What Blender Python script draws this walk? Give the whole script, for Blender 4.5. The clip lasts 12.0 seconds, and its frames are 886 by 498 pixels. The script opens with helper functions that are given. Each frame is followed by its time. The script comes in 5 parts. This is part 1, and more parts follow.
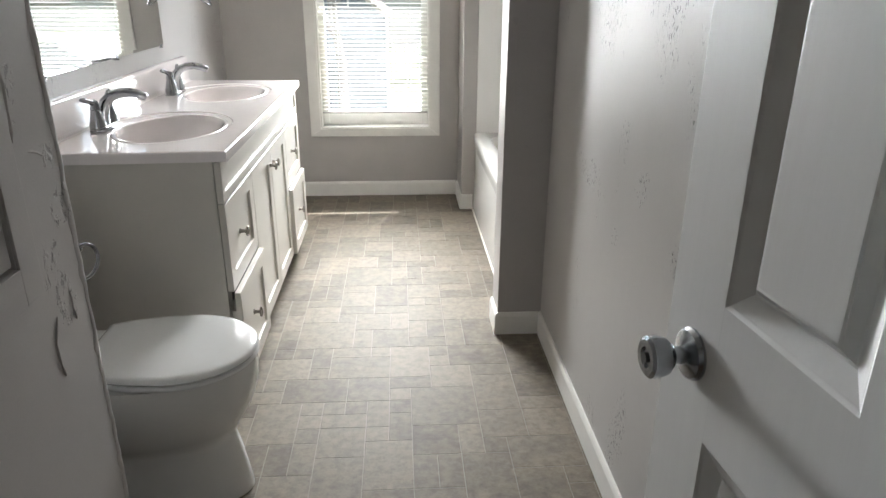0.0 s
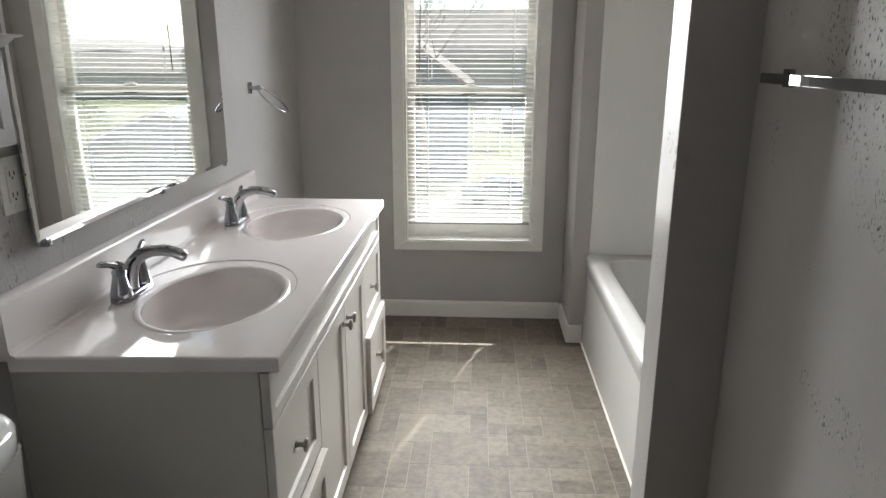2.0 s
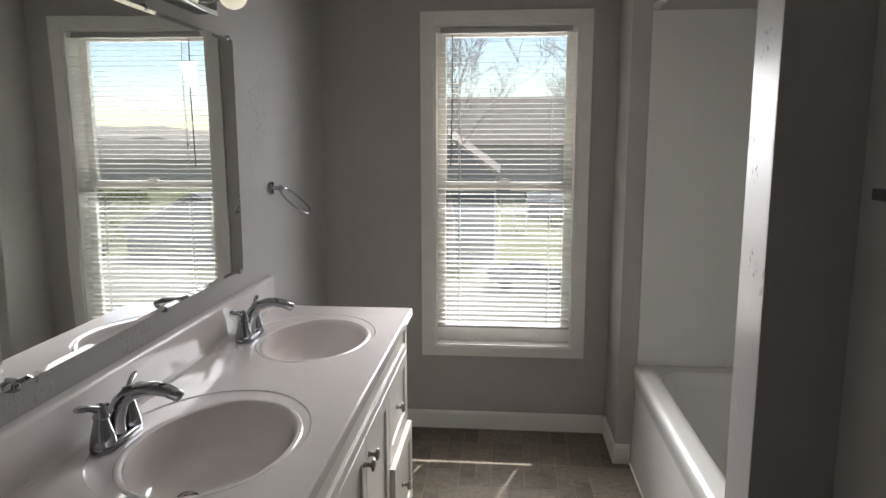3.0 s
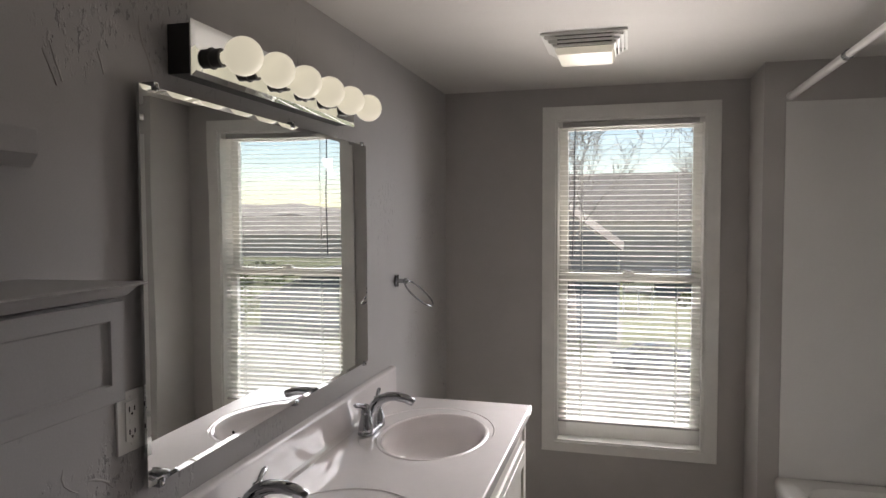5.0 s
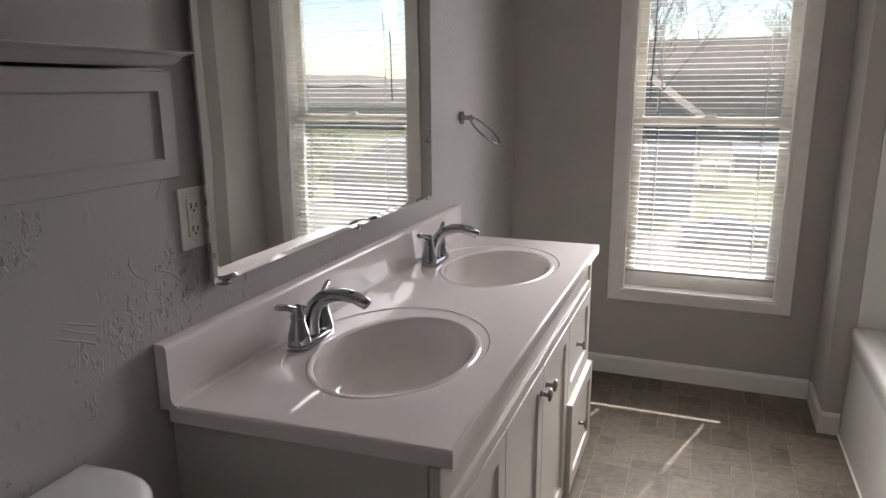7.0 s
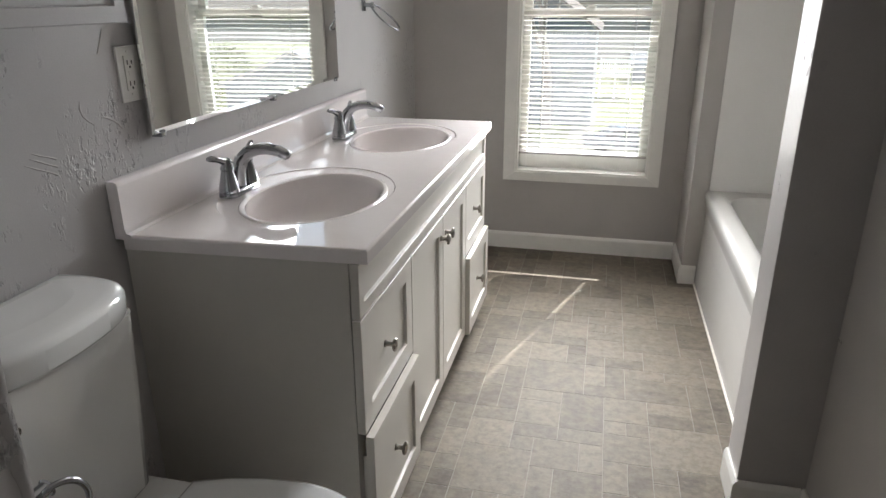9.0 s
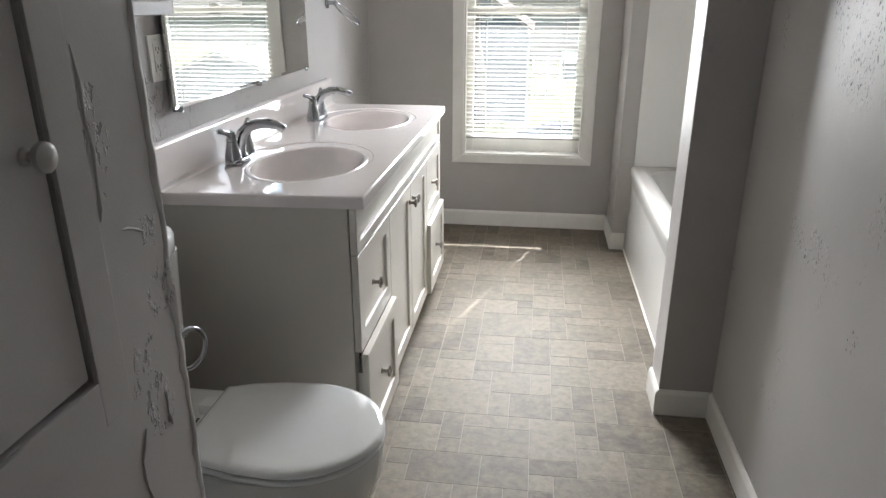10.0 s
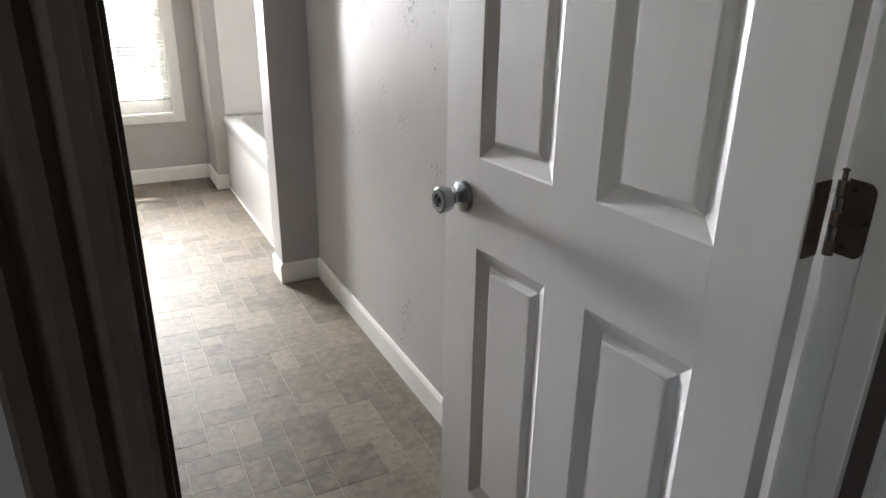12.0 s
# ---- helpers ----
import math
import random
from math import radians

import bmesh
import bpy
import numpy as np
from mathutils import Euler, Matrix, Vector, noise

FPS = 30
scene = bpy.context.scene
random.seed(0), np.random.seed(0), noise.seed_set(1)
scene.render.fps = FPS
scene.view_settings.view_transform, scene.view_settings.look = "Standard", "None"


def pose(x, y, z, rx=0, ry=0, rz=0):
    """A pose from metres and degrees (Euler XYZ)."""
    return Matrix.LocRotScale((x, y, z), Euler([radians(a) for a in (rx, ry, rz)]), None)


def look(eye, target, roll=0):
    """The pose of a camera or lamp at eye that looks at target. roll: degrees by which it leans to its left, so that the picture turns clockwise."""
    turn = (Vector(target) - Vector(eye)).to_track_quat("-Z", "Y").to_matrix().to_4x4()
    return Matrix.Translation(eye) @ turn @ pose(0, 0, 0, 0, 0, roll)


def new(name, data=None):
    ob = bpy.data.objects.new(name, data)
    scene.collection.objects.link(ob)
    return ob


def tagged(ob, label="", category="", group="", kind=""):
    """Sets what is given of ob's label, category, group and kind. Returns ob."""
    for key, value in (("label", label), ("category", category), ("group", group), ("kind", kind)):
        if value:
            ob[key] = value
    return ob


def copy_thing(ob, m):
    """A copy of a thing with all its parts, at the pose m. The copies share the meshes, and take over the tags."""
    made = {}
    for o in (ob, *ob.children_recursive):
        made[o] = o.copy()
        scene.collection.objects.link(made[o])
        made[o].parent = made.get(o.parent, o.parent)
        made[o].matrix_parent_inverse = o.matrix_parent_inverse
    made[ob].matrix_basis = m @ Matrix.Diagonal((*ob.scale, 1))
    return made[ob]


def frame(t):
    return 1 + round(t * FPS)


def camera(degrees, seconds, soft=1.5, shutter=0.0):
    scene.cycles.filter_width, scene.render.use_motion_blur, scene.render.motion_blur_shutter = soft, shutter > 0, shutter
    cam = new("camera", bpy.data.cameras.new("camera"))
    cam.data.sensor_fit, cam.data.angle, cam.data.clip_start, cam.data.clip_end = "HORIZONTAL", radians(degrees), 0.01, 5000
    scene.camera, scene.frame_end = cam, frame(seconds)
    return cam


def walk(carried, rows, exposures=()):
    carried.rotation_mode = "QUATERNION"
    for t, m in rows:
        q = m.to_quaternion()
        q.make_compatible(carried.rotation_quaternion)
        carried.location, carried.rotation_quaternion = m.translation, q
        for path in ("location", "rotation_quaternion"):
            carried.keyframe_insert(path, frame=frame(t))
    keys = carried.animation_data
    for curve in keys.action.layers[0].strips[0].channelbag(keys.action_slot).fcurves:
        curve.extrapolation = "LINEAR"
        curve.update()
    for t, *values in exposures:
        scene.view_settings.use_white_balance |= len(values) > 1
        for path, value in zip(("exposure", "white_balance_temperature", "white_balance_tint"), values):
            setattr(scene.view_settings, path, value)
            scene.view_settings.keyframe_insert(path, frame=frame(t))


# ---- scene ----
cam = camera(66.1, 12.0)
PATH = [
    (0, (0.098, 0.065, 1.325), (0.218, 1.925, 0.600), 0.3),
    (0.5, (0.076, 0.194, 1.365), (0.028, 2.056, 0.635), 0.1),
    (1, (0.052, 0.398, 1.397), (-0.013, 2.266, 0.685), 0.1),
    (1.5, (0.031, 0.624, 1.428), (-0.046, 2.513, 0.776), 0.1),
    (2, (-0.013, 0.806, 1.458), (-0.11, 2.727, 0.909), 0.1),
    (2.5, (-0.041, 0.985, 1.471), (-0.153, 2.933, 1.032), -0.1),
    (3, (-0.06, 1.08, 1.508), (-0.236, 3.047, 1.192), -0.1),
    (3.2, (-0.073, 1.094, 1.533), (-0.289, 3.064, 1.261), -0.0),
    (4.8, (-0.069, 1.071, 1.576), (-0.538, 3.013, 1.482), -0.2),
    (5, (-0.061, 1.068, 1.585), (-0.585, 2.996, 1.489), -0.2),
    (5.5, (-0.058, 1.068, 1.576), (-0.688, 2.964, 1.48), -0.3),
    (6, (-0.055, 1.086, 1.539), (-0.737, 2.96, 1.393), -0.3),
    (6.5, (-0.067, 1.121, 1.484), (-0.763, 2.971, 1.181), -0.3),
    (7, (-0.067, 1.122, 1.436), (-0.765, 2.939, 0.976), -0.4),
    (7.2, (-0.065, 1.125, 1.419), (-0.763, 2.927, 0.904), -0.5),
    (8.8, (0.021, 0.878, 1.352), (-0.424, 2.699, 0.655), 0.1),
    (9, (0.037, 0.818, 1.352), (-0.389, 2.645, 0.658), -0.2),
    (9.5, (0.041, 0.639, 1.354), (-0.322, 2.48, 0.661), -0.2),
    (10, (0.017, 0.418, 1.349), (-0.234, 2.276, 0.654), 0.0),
    (10.5, (0.019, 0.202, 1.335), (-0.104, 2.073, 0.638), 0.0),
    (11, (0.006, -0.032, 1.335), (0.074, 1.84, 0.636), 0.2),
    (11.5, (-0.094, -0.22, 1.316), (0.334, 1.6, 0.606), 0.6),
    (12, (-0.179, -0.364, 1.304), (0.671, 1.291, 0.57), 0.9),
]
EXPOSURES = [(0.0, 3.14, 6350, 8), (1.0, 3.05, 6350, 8), (1.5, 2.89, 6350, 9), (2.0, 2.37, 6350, 8), (2.5, 2.08, 6450, 10), (3.0, 1.80, 6500, 12), (5.0, 1.7, 6650, 15), (6.0, 1.6, 6650, 15), (6.5, 1.66, 6650, 15),
             (7.0, 1.86, 6650, 16), (9.0, 2.47, 6400, 10), (9.5, 2.61, 6300, 10), (10.0, 2.81, 6270, 9), (10.5, 3.1, 6230, 11), (11.0, 3.13, 6230, 12), (11.5, 3.10, 6270, 11), (12.0, 3.45, 6400, 11)]
walk(cam, [(t, look(eye, target, roll)) for t, eye, target, roll in PATH], EXPOSURES)

# ---- plan (metres) ----
LW, RW, WY, CEIL = -0.977, 0.652, 4.498, 2.215          # mirror wall, opposite wall, window wall, ceiling
CLX, CLY = -0.495, 1.268                                # closet face and corner
PY0, PY1, PX = 2.510, 2.658, 0.477                      # partition at the tub
JX, JY = 0.478, 4.162                                   # chase beside the window
TX, TBACK = 0.545, 1.300                                # tub apron, wall behind the tub
OX0, OX1, OZ0, OZ1 = -0.412, 0.296, 0.447, 2.062        # window opening
DW0, DW1 = -0.020, 0.095                                # doorway wall
DJ0, DJ1, DTOP = -0.171, 0.575, 2.04                    # doorway jambs and head
GROUND = -6.6
SUNWAY = Vector((-0.265, -0.82, -1.0)).normalized()

# ---- world, sun, lights ----
world = bpy.data.worlds.new("sky_world")
scene.world = world
world.use_nodes = True
wn = world.node_tree
wn.nodes.clear()
sky = wn.nodes.new("ShaderNodeTexSky")
sky.sky_type, sky.sun_disc = "NISHITA", False
sky.sun_elevation = math.asin(-SUNWAY.z)
sky.sun_rotation = math.atan2(-SUNWAY.x, -SUNWAY.y)
sky.dust_density = 0.1
bgd = wn.nodes.new("ShaderNodeBackground")
bgd.inputs["Strength"].default_value = 0.037
wout = wn.nodes.new("ShaderNodeOutputWorld")
wn.links.new(sky.outputs[0], bgd.inputs[0])
wn.links.new(bgd.outputs[0], wout.inputs[0])

sun = new("sun", bpy.data.lights.new("sun", "SUN"))
sun.data.energy, sun.data.angle, sun.data.color = 2.1, radians(0.5), (1.0, 0.95, 0.87)
sun.matrix_basis = look(-SUNWAY * 20, (0, 0, 0))


def window_lamp(name, x, z, way, width, height, watts, spread, color):
    """An added area lamp in the window opening, standing in for daylight, aimed past the camera."""
    d = bpy.data.lights.new(name, "AREA")
    d.shape, d.size, d.size_y, d.energy, d.spread, d.color = "RECTANGLE", width, height, watts, radians(spread), color
    ob = new(name, d)
    eye = Vector((x, 4.462, z))
    ob.matrix_basis = look(eye, eye + Vector(way))
    return ob


window_lamp("sky_light_up", -0.058, 1.30, (0, -0.79, 0.62), 0.66, 1.45, 2.25, 66, (1.0, 0.955, 0.90))
window_lamp("sky_light_down", -0.058, 1.30, (0, -0.72, -0.69), 0.66, 1.45, 4.4, 79, (0.99, 0.98, 0.97))
# four added beams that brighten the side walls, near counter and door
window_lamp("added_beam_west", -0.058, 1.25, (-0.27, -0.955, -0.13), 0.60, 1.30, 0.32, 17, (0.94, 0.97, 1.0))
window_lamp("added_beam_near", 0.100, 1.30, (-0.80, -0.60, 0.0), 0.27, 1.40, 0.30, 40, (0.95, 0.97, 1.0))
window_lamp("added_beam_east", -0.270, 1.20, (0.47, -0.88, -0.18), 0.27, 1.30, 0.72, 42, (0.98, 0.98, 0.98))
window_lamp("added_beam_door", -0.270, 1.20, (0.193, -0.98, -0.04), 0.27, 1.45, 0.27, 10, (0.97, 0.98, 1.0))
# added lamp in an unseen hall window behind the walker, brightening door and casing
hall_light = new("hall_fill_light", bpy.data.lights.new("hall_fill_light", "AREA"))
hall_light.data.shape, hall_light.data.size, hall_light.data.size_y = "RECTANGLE", 0.6, 1.1
hall_light.data.energy, hall_light.data.color = 0.30, (1.0, 0.96, 0.90)
hall_light.matrix_basis = look((-1.31, -1.20, 1.45), (0, -1.20, 1.40))


# ---- materials ----
def material(name):
    m = bpy.data.materials.new(name)
    m.use_nodes = True
    nt = m.node_tree
    return m, nt, nt.nodes["Principled BSDF"]


def coords(nt, scale=(1, 1, 1)):
    g = nt.nodes.new("ShaderNodeNewGeometry")
    v = nt.nodes.new("ShaderNodeVectorMath")
    v.operation = "MULTIPLY"
    v.inputs[1].default_value = scale
    nt.links.new(g.outputs["Position"], v.inputs[0])
    return v.outputs[0]


def noise_tex(nt, vec, scale, detail=4.0, rough=0.55):
    n = nt.nodes.new("ShaderNodeTexNoise")
    n.inputs["Scale"].default_value, n.inputs["Detail"].default_value, n.inputs["Roughness"].default_value = scale, detail, rough
    nt.links.new(vec, n.inputs["Vector"])
    return n.outputs["Fac"]


def ramp(nt, fac, lo, hi, a=(0, 0, 0, 1), b=(1, 1, 1, 1)):
    r = nt.nodes.new("ShaderNodeValToRGB")
    r.color_ramp.elements[0].position, r.color_ramp.elements[1].position = lo, hi
    r.color_ramp.elements[0].color, r.color_ramp.elements[1].color = a, b
    nt.links.new(fac, r.inputs[0])
    return r.outputs[0]


def mixcol(nt, fac, a, b, blend="MIX"):
    m = nt.nodes.new("ShaderNodeMix")
    m.data_type, m.blend_type = "RGBA", blend
    for sock, val in ((m.inputs[0], fac), (m.inputs[6], a), (m.inputs[7], b)):
        if isinstance(val, (int, float)):
            sock.default_value = val
        elif isinstance(val, tuple):
            sock.default_value = val if len(val) == 4 else (*val, 1)
        else:
            nt.links.new(val, sock)
    return m.outputs[2]


def calc(nt, op, a, b):
    m = nt.nodes.new("ShaderNodeMath")
    m.operation = op
    for sock, val in ((m.inputs[0], a), (m.inputs[1], b)):
        if isinstance(val, (int, float)):
            sock.default_value = val
        else:
            nt.links.new(val, sock)
    return m.outputs[0]


def bump(nt, bsdf, height, strength, distance):
    b = nt.nodes.new("ShaderNodeBump")
    b.inputs["Strength"].default_value, b.inputs["Distance"].default_value = strength, distance
    nt.links.new(height, b.inputs["Height"])
    nt.links.new(b.outputs[0], bsdf.inputs["Normal"])
    return b


def plain(name, color, rough=0.5, metal=0.0, vary=0.06, scale=6.0, fine=90.0, relief=0.0006, coat=0.0, rvary=0.08):
    """A surface with a slow drift of tone, a fine grain, uneven gloss and slight relief."""
    m, nt, b = material(name)
    v = coords(nt)
    big, small = noise_tex(nt, v, scale, 3), noise_tex(nt, v, fine, 3)
    tone = calc(nt, "ADD", calc(nt, "MULTIPLY", big, 0.7), calc(nt, "MULTIPLY", small, 0.3))
    dark = tuple(c * (1 - vary) for c in color)
    light = tuple(min(1, c * (1 + vary)) for c in color)
    nt.links.new(ramp(nt, tone, 0.3, 0.7, (*dark, 1), (*light, 1)), b.inputs["Base Color"])
    nt.links.new(calc(nt, "ADD", calc(nt, "MULTIPLY", big, rvary), rough - rvary / 2), b.inputs["Roughness"])
    b.inputs["Metallic"].default_value = metal
    b.inputs["Coat Weight"].default_value = coat
    b.inputs["Coat Roughness"].default_value = 0.05
    if relief:
        bump(nt, b, calc(nt, "ADD", small, calc(nt, "MULTIPLY", big, 0.8)), 0.35, relief)
    return m


def wall_paint(name, color, rough, lumps, patch, worn=(), gloss=0.30, pit=150):
    """Semi-gloss wall paint over old plaster: roller stipple, trowel ridges, and pitted patches."""
    m, nt, b = material(name)
    v = coords(nt)
    stipple = noise_tex(nt, v, 260, 3)
    wave = noise_tex(nt, v, 5, 3)
    blob = noise_tex(nt, coords(nt, (1, 1.0, 0.6)), 62, 4, 0.6)
    mask = ramp(nt, noise_tex(nt, coords(nt, (1, 1, 0.7)), 3.1, 4, 0.6), 0.60 - patch, 0.66 - patch * 0.8)
    for x, y, z, r, run in worn:
        sub = nt.nodes.new("ShaderNodeVectorMath")
        sub.operation = "SUBTRACT"
        sub.inputs[1].default_value = (x, y / run, z)
        nt.links.new(coords(nt, (1, 1 / run, 1)), sub.inputs[0])
        far = nt.nodes.new("ShaderNodeVectorMath")
        far.operation = "LENGTH"
        nt.links.new(sub.outputs[0], far.inputs[0])
        near = calc(nt, "SUBTRACT", 1.0, calc(nt, "DIVIDE", far.outputs["Value"], r))
        ragged = calc(nt, "ADD", near, calc(nt, "MULTIPLY", calc(nt, "SUBTRACT", noise_tex(nt, v, max(4.5, 1.6 / r), 4, 0.6), 0.5), 1.6))
        mask = calc(nt, "MAXIMUM", mask, ramp(nt, ragged, 0.25, 0.42))
    spots = calc(nt, "MULTIPLY", ramp(nt, blob, 0.555, 0.645), mask)
    pitn = noise_tex(nt, coords(nt, (1, 1, 0.55)), pit, 3)
    pits = calc(nt, "MULTIPLY", ramp(nt, pitn, 0.59, 0.625), mask)
    ridge = calc(nt, "MULTIPLY", ramp(nt, noise_tex(nt, coords(nt, (1, 1, 0.34)), 90, 5, 0.65), 0.60, 0.70), mask)
    h = calc(nt, "ADD", calc(nt, "MULTIPLY", spots, lumps * 0.6), calc(nt, "MULTIPLY", stipple, 0.045))
    h = calc(nt, "ADD", h, calc(nt, "MULTIPLY", ridge, lumps * 0.45))
    h = calc(nt, "ADD", h, calc(nt, "MULTIPLY", wave, 0.45))
    h = calc(nt, "SUBTRACT", h, calc(nt, "MULTIPLY", pits, lumps * 0.8))
    bump(nt, b, h, 0.9, 0.004)
    tone = calc(nt, "ADD", calc(nt, "MULTIPLY", wave, 0.6), calc(nt, "MULTIPLY", stipple, 0.4))
    base = ramp(nt, tone, 0.3, 0.7, (*(c * 0.94 for c in color), 1), (*(c * 1.05 for c in color), 1))
    scuff = calc(nt, "MULTIPLY", ramp(nt, noise_tex(nt, coords(nt, (1, 1, 0.35)), 19, 4, 0.7), 0.68, 0.74), mask)
    base = mixcol(nt, calc(nt, "MULTIPLY", scuff, 0.22), base, tuple(c * 0.55 for c in color))
    base = mixcol(nt, calc(nt, "MULTIPLY", pits, 0.25 if not worn else 0.95 if pit > 100 else 0.4), base, tuple(c * 0.18 for c in color))
    nt.links.new(base, b.inputs["Base Color"])
    nt.links.new(calc(nt, "ADD", calc(nt, "MULTIPLY", wave, 0.16), rough - 0.08), b.inputs["Roughness"])
    b.inputs["Specular IOR Level"].default_value = gloss
    return m


M_WALL = wall_paint("grey_wall_paint", (0.44, 0.425, 0.42), 0.36, 0.35, -0.02)
M_WALL_ROUGH = wall_paint("grey_wall_paint_patched", (0.44, 0.425, 0.42), 0.34, 0.50, 0.075, ((LW, 2.12, 1.10, 0.10, 1.0), (LW, 1.78, 1.24, 0.09, 1.0), (LW, 2.13, 1.97, 0.09, 0.7), (LW, 1.70, 1.60, 0.08, 1.2)), 0.32, 90)
M_WALL_PIT = wall_paint("grey_wall_paint_pitted", (0.44, 0.425, 0.415), 0.36, 0.55, 0.02, ((RW, 1.70, 1.58, 0.52, 1.4), (RW, 1.54, 0.89, 0.06, 1.0), (RW, 1.31, 0.80, 0.05, 1.0), (RW, 1.70, 0.71, 0.04, 1.0)), 0.25)
M_WALL_CHIP = wall_paint("grey_wall_paint_chipped", (0.44, 0.425, 0.42), 0.36, 0.9, -0.2, ((CLX, 1.252, 0.965, 0.062, 1.0), (CLX, 1.172, 0.87, 0.075, 0.55), (CLX, 1.19, 0.805, 0.06, 0.8), (CLX, 1.23, 1.053, 0.03, 1.0), (CLX, 1.15, 1.20, 0.11, 0.3)), 0.30, 75)
M_WALL_SMOOTH = wall_paint("grey_wall_paint_smooth", (0.44, 0.42, 0.405), 0.42, 0.1, -0.2)
M_KNOB = plain("grey_knob_paint", (0.46, 0.445, 0.43), 0.35, vary=0.08, scale=40)
M_CEIL = plain("ceiling_paint", (0.62, 0.60, 0.575), 0.8, vary=0.05, scale=2.5, fine=160, relief=0.0015)
M_TRIM = plain("white_trim_paint", (0.76, 0.75, 0.72), 0.32, vary=0.05, scale=9, relief=0.0006)
M_SCUFF = wall_paint("scuffed_corner_paint", (0.42, 0.405, 0.40), 0.30, 0.35, -0.2, ((PX, 2.58, 1.70, 0.055, 1.0), (PX, 2.60, 1.43, 0.035, 1.0), (PX, 2.57, 1.25, 0.045, 1.0), (PX, 2.60, 0.92, 0.03, 1.0)), 0.30, 120)
M_CAB = plain("cabinet_paint", (0.64, 0.615, 0.565), 0.38, vary=0.03, scale=5, fine=140, relief=0.0002)
# near-black tone for the recessed toe kick and the painted shade inside
M_CABDARK = plain("dark_recess_tone", (0.10, 0.09, 0.08), 0.7)
M_MARBLE = plain("cultured_marble", (0.86, 0.815, 0.81), 0.045, vary=0.025, scale=7, fine=40, relief=0.0, coat=0.6, rvary=0.03)
M_PORC = plain("white_porcelain", (0.78, 0.78, 0.765), 0.07, vary=0.015, scale=5, relief=0.0, coat=0.6, rvary=0.04)
M_SEAT = plain("white_enamelled_seat", (0.82, 0.83, 0.83), 0.07, vary=0.015, scale=5, relief=0.0, coat=0.4, rvary=0.05)
M_TUB = plain("white_acrylic", (0.70, 0.69, 0.67), 0.16, vary=0.03, scale=3, relief=0.0004, coat=0.3)
M_CHROME = plain("polished_chrome", (0.38, 0.39, 0.41), 0.018, 1.0, vary=0.04, scale=20, relief=0.0, rvary=0.02)
M_NICKEL = plain("brushed_nickel", (0.30, 0.28, 0.25), 0.28, 1.0, vary=0.08, scale=40, relief=0.0002)
M_STEEL = plain("satin_chrome", (0.40, 0.42, 0.45), 0.20, 1.0, vary=0.08, scale=30, relief=0.0002)
M_BRONZE = plain("tarnished_brass", (0.16, 0.13, 0.11), 0.42, 0.9, vary=0.2, scale=60, relief=0.0004)
# near-black colour painted in place of shade in slots, holes and cavities
M_DARK = plain("hollow_shade", (0.02, 0.02, 0.02), 0.7, vary=0.1)
M_BLACK = plain("black_metal", (0.03, 0.03, 0.03), 0.4, vary=0.1)
M_PLATE = plain("white_plastic", (0.78, 0.77, 0.74), 0.3, vary=0.02, relief=0.0001)
M_SLAT = plain("white_vinyl_slat", (0.74, 0.73, 0.70), 0.38, vary=0.03, scale=12, relief=0.0001)
M_VINYL = plain("white_window_vinyl", (0.78, 0.77, 0.74), 0.34, vary=0.05, scale=10, relief=0.0002)
M_RAIL = plain("grey_rail", (0.42, 0.41, 0.40), 0.45, vary=0.05)
M_ROD = plain("white_rod_enamel", (0.74, 0.72, 0.70), 0.3, vary=0.03)
M_CAULK = plain("caulk", (0.74, 0.72, 0.66), 0.5, vary=0.08, scale=20)
M_GROUT = plain("grout", (0.245, 0.222, 0.188), 0.55, vary=0.12, scale=9, fine=200, relief=0.0005)
M_WAND = plain("clear_wand", (0.16, 0.16, 0.17), 0.25, vary=0.05)
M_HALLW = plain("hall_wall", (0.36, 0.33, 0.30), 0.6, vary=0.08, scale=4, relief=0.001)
M_HALLF = plain("hall_floor", (0.16, 0.09, 0.05), 0.45, vary=0.25, scale=8, relief=0.0005)
M_DARKWOOD = plain("dark_toned_trim", (0.095, 0.080, 0.070), 0.55, vary=0.2, scale=14, relief=0.0004)
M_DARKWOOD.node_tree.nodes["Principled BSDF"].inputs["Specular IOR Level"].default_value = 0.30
M_PRINT = plain("printed_mark", (0.05, 0.05, 0.06), 0.5)


def mirror_glass():
    m, nt, b = material("silvered_mirror")
    b.inputs["Metallic"].default_value = 1.0
    b.inputs["Base Color"].default_value = (0.88, 0.90, 0.89, 1)
    b.inputs["Roughness"].default_value = 0.012
    wob = noise_tex(nt, coords(nt, (1, 1, 1)), 2.2, 1)
    bump(nt, b, wob, 0.25, 0.004)
    return m


M_MIRROR = mirror_glass()


